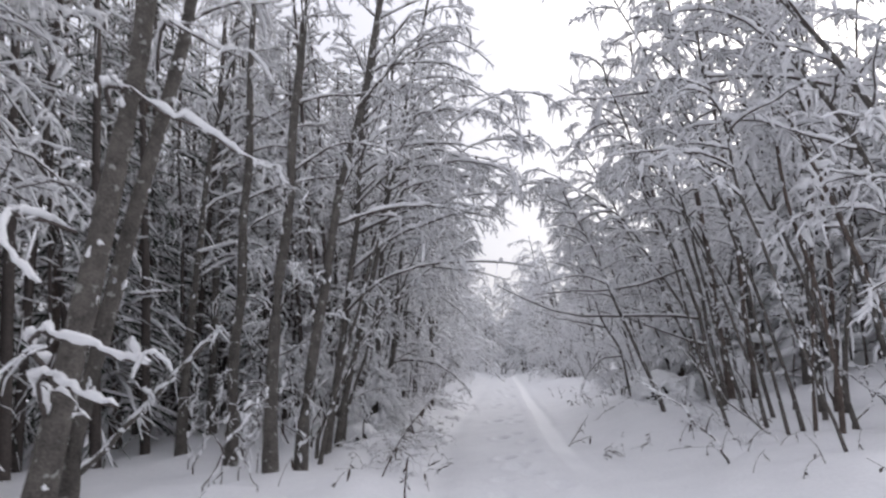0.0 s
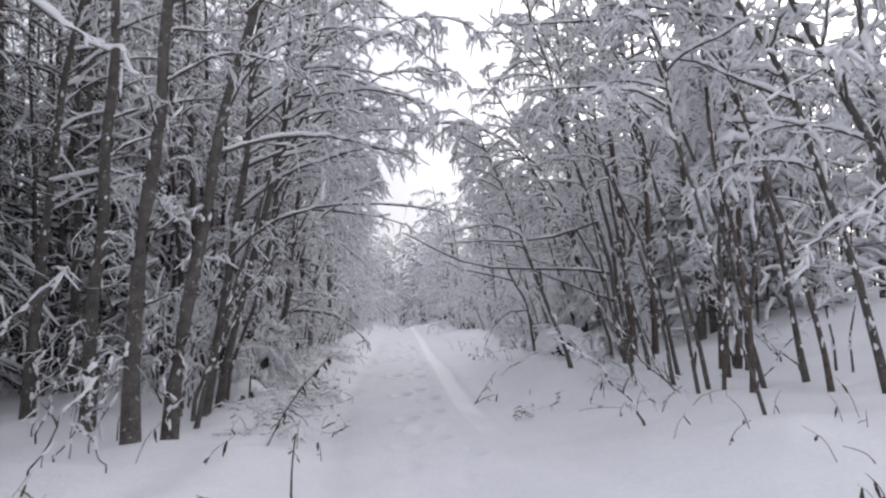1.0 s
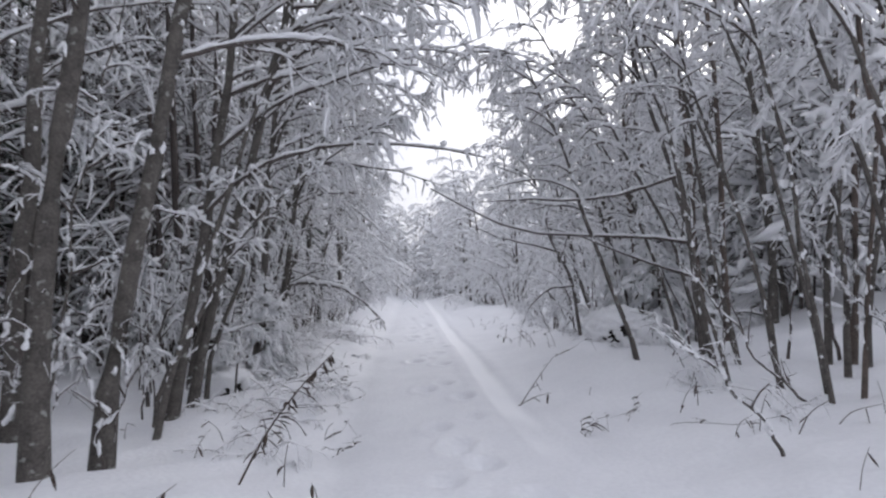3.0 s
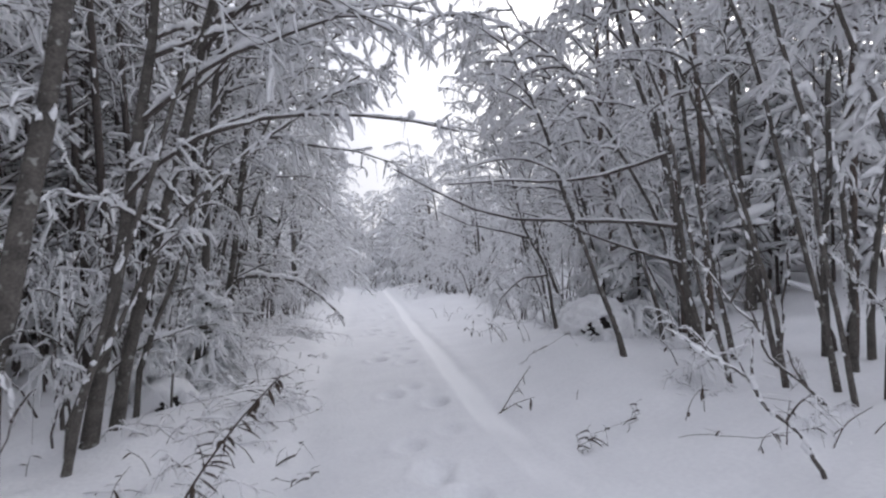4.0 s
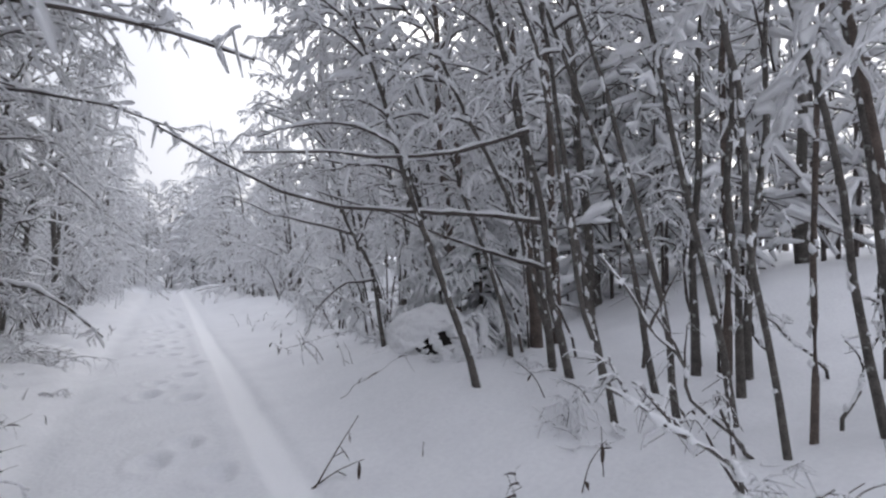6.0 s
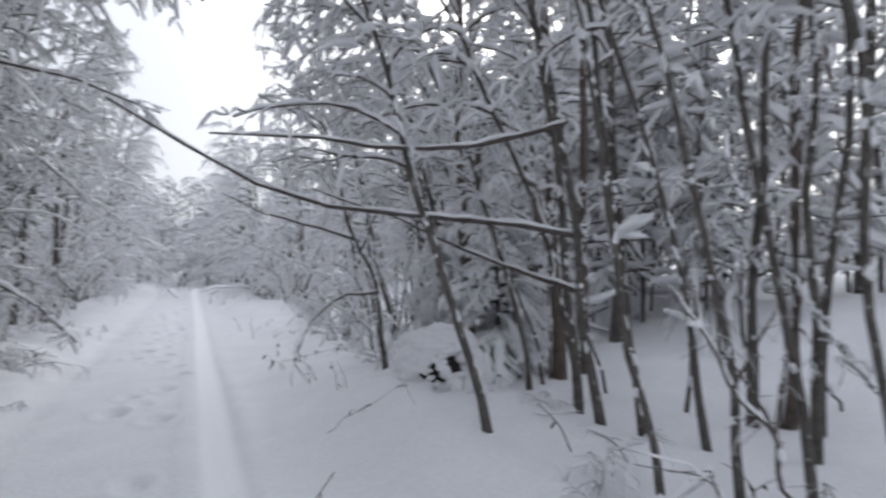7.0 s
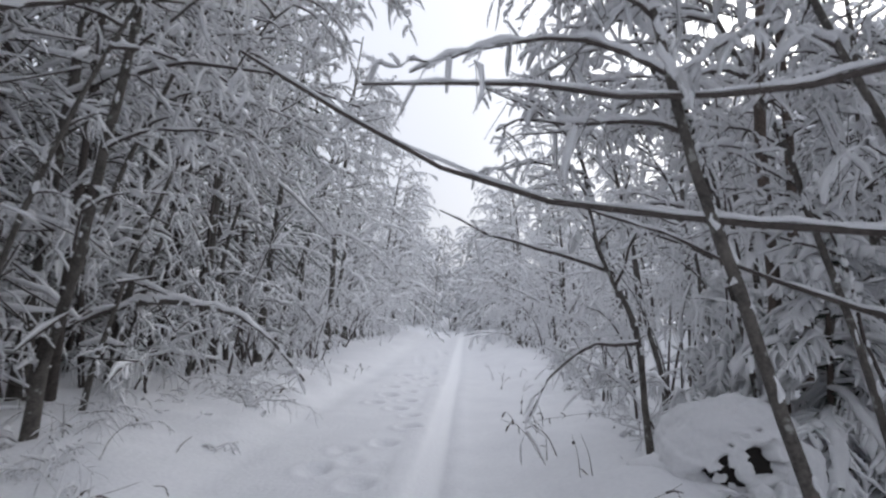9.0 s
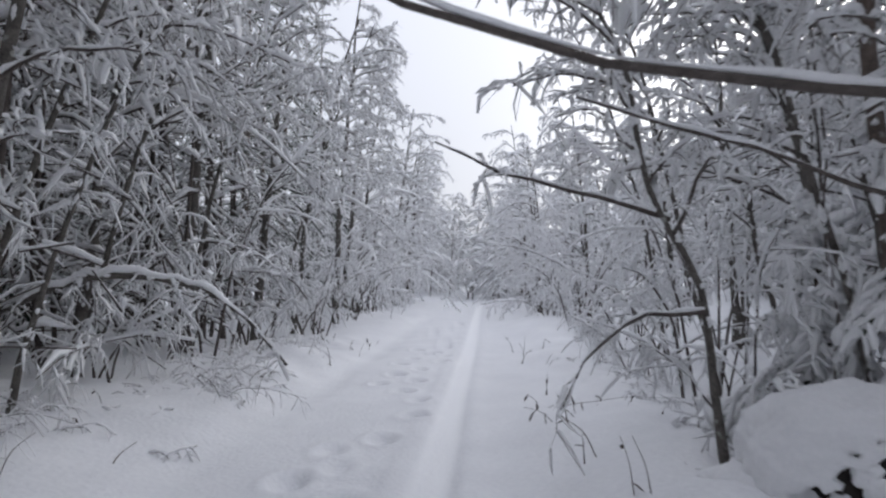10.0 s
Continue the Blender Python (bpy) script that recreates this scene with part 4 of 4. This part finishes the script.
# the right bank
for i in range(15):
    y = 15.2 + i * 2.1 + rng.uniform(-0.5, 0.5)
    plant(SHRUBS, (i + 2) % 4, edge(y) + 3.4 + rng.uniform(-0.4, 0.9), y, rng.uniform(0, 360), rng.uniform(0.75, 1.1))
for x, y, w, s in [(4.4, 14.6, 0, 0.8), (6.4, 6.6, 3, 0.9), (-2.6, 11.2, 0, 0.8), (-3.0, 12.8, 3, 0.8)]:
    plant(SHRUBS, w, x, y, x * 97 % 360, s)
for i in range(9):
    y = 17.5 + i * 3.2 + rng.uniform(-0.8, 0.8)
    plant(*((BIRCH, (i + 1) % 3) if y < 30 else (FAR_BIRCH, i % 2)), edge(y) + 5.0 + rng.uniform(-0.5, 1.5), y, 180 + rng.uniform(-50, 50), rng.uniform(0.6, 0.85))
# woods past the clearing
for i in range(7):
    plant(FAR_SPRUCE, i % 2, 22 + rng.uniform(0, 6), 8 + i * 5.0, rng.uniform(0, 360), rng.uniform(0.7, 1.0))
far_wood("far_woods", gen(160), [(rng.uniform(15, 29), rng.uniform(2, 50)) for _ in range(110)], 10.5, 2.1, 62, "grey leafless woods with snow beyond the clearing")
far_wood("far_woods", gen(161), [(rng.uniform(12.0, 16), rng.uniform(9, 45)) for _ in range(56)], 8.5, 2.2, 70, "young leafless woods with snow beside the clearing")
far_wood("far_woods", gen(162), [(edge(64) + rng.uniform(-14, 16), rng.uniform(52, 74)) for _ in range(130)], 7.5, 2.4, 85, "hazy snow-covered woods at the end of the trail", 0.42)
far_wood("far_woods", gen(164), [(rng.uniform(-10.0, -4.9), rng.uniform(1, 27)) for _ in range(96)], 12.0, 0.66, 135, "slender leafless trees with light snow among the spruces", 0.18, 0.6)
far_wood("far_woods", gen(165), [(edge(20) + 5.4 + 0.12 * i + rng.uniform(0, 2.5), 13.0 + 0.5 * i) for i in range(34)], 6.2, 1.9, 95, "slender leafless trees with light snow behind the bank")
far_wood("far_woods", gen(166), [(rng.uniform(-5.5, -1.7), rng.uniform(13.5, 26)) for _ in range(46)], 9.5, 1.1, 135, "slender leafless trees with snow behind the bank", 0.2, 0.7)
far_wood("far_woods", gen(163), [(rng.uniform(-17, -8.0), rng.uniform(-2, 45)) for _ in range(80)], 13.0, 0.75, 58, "dark leafless woods with snow behind the spruces")
# the end of the trail, where the woods close in, and behind the camera
for i in range(12):
    y = 29 + i * 2.2
    plant(FAR_BIRCH, i % 2, edge(y) + 4.0 - 0.13 * i + rng.uniform(-0.5, 1.2), y, 180 + rng.uniform(-60, 60), rng.uniform(0.9, 1.1) * (0.88 + 0.015 * i))
for i in range(7):
    plant(SHRUBS, i % 4, edge(55) - 7 + i * 2.2, 55 + rng.uniform(-3, 3), rng.uniform(0, 360), rng.uniform(1.0, 1.5))
for i in range(6):
    plant(FAR_SPRUCE, i % 2, -9 + i * 3.4, -7 - rng.uniform(0, 5), rng.uniform(0, 360), rng.uniform(0.8, 1.1))


# low weeds along the foot of the banks
WEEDS = [tagged(shrub("snowy_weed", gen(180 + i), 9, tall, 1.3, 4, 4, 0.42, 0.8, None, 0.004), "low dead weeds bent under clinging snow", "weed", "snowy weeds along the banks") for i, tall in enumerate([0.5, 0.7, 0.4])]
g = gen(185)
for i in range(44):
    y = 8.5 + i * 0.31 + g.uniform(-0.3, 0.3)
    side = -1 if i % 3 else 1
    plant(WEEDS, i % 3, edge(y) + (side * g.uniform(1.75, 3.0) if side < 0 else g.uniform(2.1, 3.2)), y, g.uniform(0, 360), g.uniform(0.7, 1.2))

# ---- dry stalks and twigs in the snow ----
def weed(name, seed, pts, r, heads, label):
    g = gen(seed)
    root = new(name)
    foot = np.array(pts[0], float)
    root.location = foot
    P = resample(np.array(pts, float) - foot, 9)
    b = Bunch()
    b.add(tubes(P[None], np.linspace(r, r * 0.4, 9)[None], 5))
    stalk = part("stalk", b.mesh("stalk", DRY), root)
    if heads:
        O, D, s = along(g, P[None], heads, 0.25, 1.0)
        H = unit(D * 0.3 + g.normal(0, 0.6, D.shape) - [0, 0, 0.7])
        L = g.uniform(0.05, 0.12, heads)
        Q = shoots(g, O, H, L, 5, 0.3 * np.ones(heads), 0.2)
        b = Bunch()
        b.add(tubes(Q, np.full((heads, 1), 0.011) * np.array([[0.2, 0.7, 1.0, 0.8, 0.1]]), 5, 1.3, 0.4))
        part("dry_leaves", b.mesh("dry_leaves", DRY), stalk, "curled dark dead leaves")
    return tagged(root, label, "weed", "dry weeds in the snow")


weed("dry_weed", 201, [on_ground(-0.85, 7.42, -0.1), (-0.64, 7.42, 0.5), (-0.4, 7.42, 0.8), (-0.19, 7.42, 1.0)], 0.008, 30, "leaning dead weed stalk with curled dark leaves")
weed("dry_stick", 202, [on_ground(-0.43, 5.2, -0.1), (-0.41, 5.2, 0.5), (-0.38, 5.2, 0.68)], 0.011, 0, "bare dark stick standing in the snow")
weed("dry_weed", 203, [on_ground(1.8, 10.35, -0.02), (1.98, 10.35, 0.22), (2.16, 10.35, 0.45)], 0.007, 3, "small dry twig beside the packed track")
weed("dry_weed", 204, [on_ground(1.8, 10.37, 0.0), (2.0, 10.38, 0.08), (2.2, 10.38, 0.12)], 0.006, 2, "small dry twig beside the packed track")
g = gen(210)
for i in range(120):
    y = g.uniform(3.5, 24)
    sd = -1 if i % 2 else 1
    x = edge(y) + sd * g.uniform(1.35, 3.4)
    h = g.uniform(0.07, 0.34)
    a, l = g.uniform(0, 6.28), g.uniform(0.05, 0.4)
    z = float(height(x, y))
    weed("dry_stalk", 300 + i, [(x, y, z - 0.08), (x + 0.4 * l * math.cos(a), y + 0.4 * l * math.sin(a), z + h * 0.6), (x + l * math.cos(a), y + l * math.sin(a), z + h)], g.uniform(0.003, 0.006), int(g.integers(0, 3)), "thin dry stalk poking through the snow")

# thin twigs lying on the snow
for i, (x, y, a, l) in enumerate([(-1.24, 9.15, 0.5, 0.6), (-0.78, 8.5, 1.3, 1.3), (-0.41, 9.2, -1.2, 0.65), (-0.35, 9.5, 0.1, 0.25), (-1.3, 11.6, 0.1, 1.4), (-1.2, 12.0, 0.45, 1.6), (-1.1, 11.0, 0.1, 1.2), (2.0, 8.8, -0.3, 0.2), (2.75, 8.7, -1.3, 1.1), (3.25, 16.8, -1.3, 1.6), (1.95, 8.75, 0.2, 0.2), (-0.7, 12.2, 0.6, 0.8), (-1.25, 9.9, 0.2, 0.9), (-1.0, 10.4, -0.1, 1.1), (-1.1, 10.8, 0.35, 1.2), (-1.3, 11.2, 0.15, 1.3), (2.5, 9.1, 0.1, 0.3), (2.6, 12.3, -0.5, 0.8)]):
    pts = [(x + s * l * math.cos(a + 0.3 * s), y + s * l * math.sin(a + 0.3 * s), float(height(x + s * l * math.cos(a + 0.3 * s), y + s * l * math.sin(a + 0.3 * s))) + h) for s, h in ((0, -0.01), (0.35, 0.06), (0.7, 0.1), (1, 0.2))]
    leafless("fallen_twig", gen(600 + i), pts, 0.0035, 0.0015, 3, 0.16, 1, 1, 0.3, None, load=0.0, lift=0.0, label="thin bare twig lying on the snow", category="twig", group="twigs on the snow")
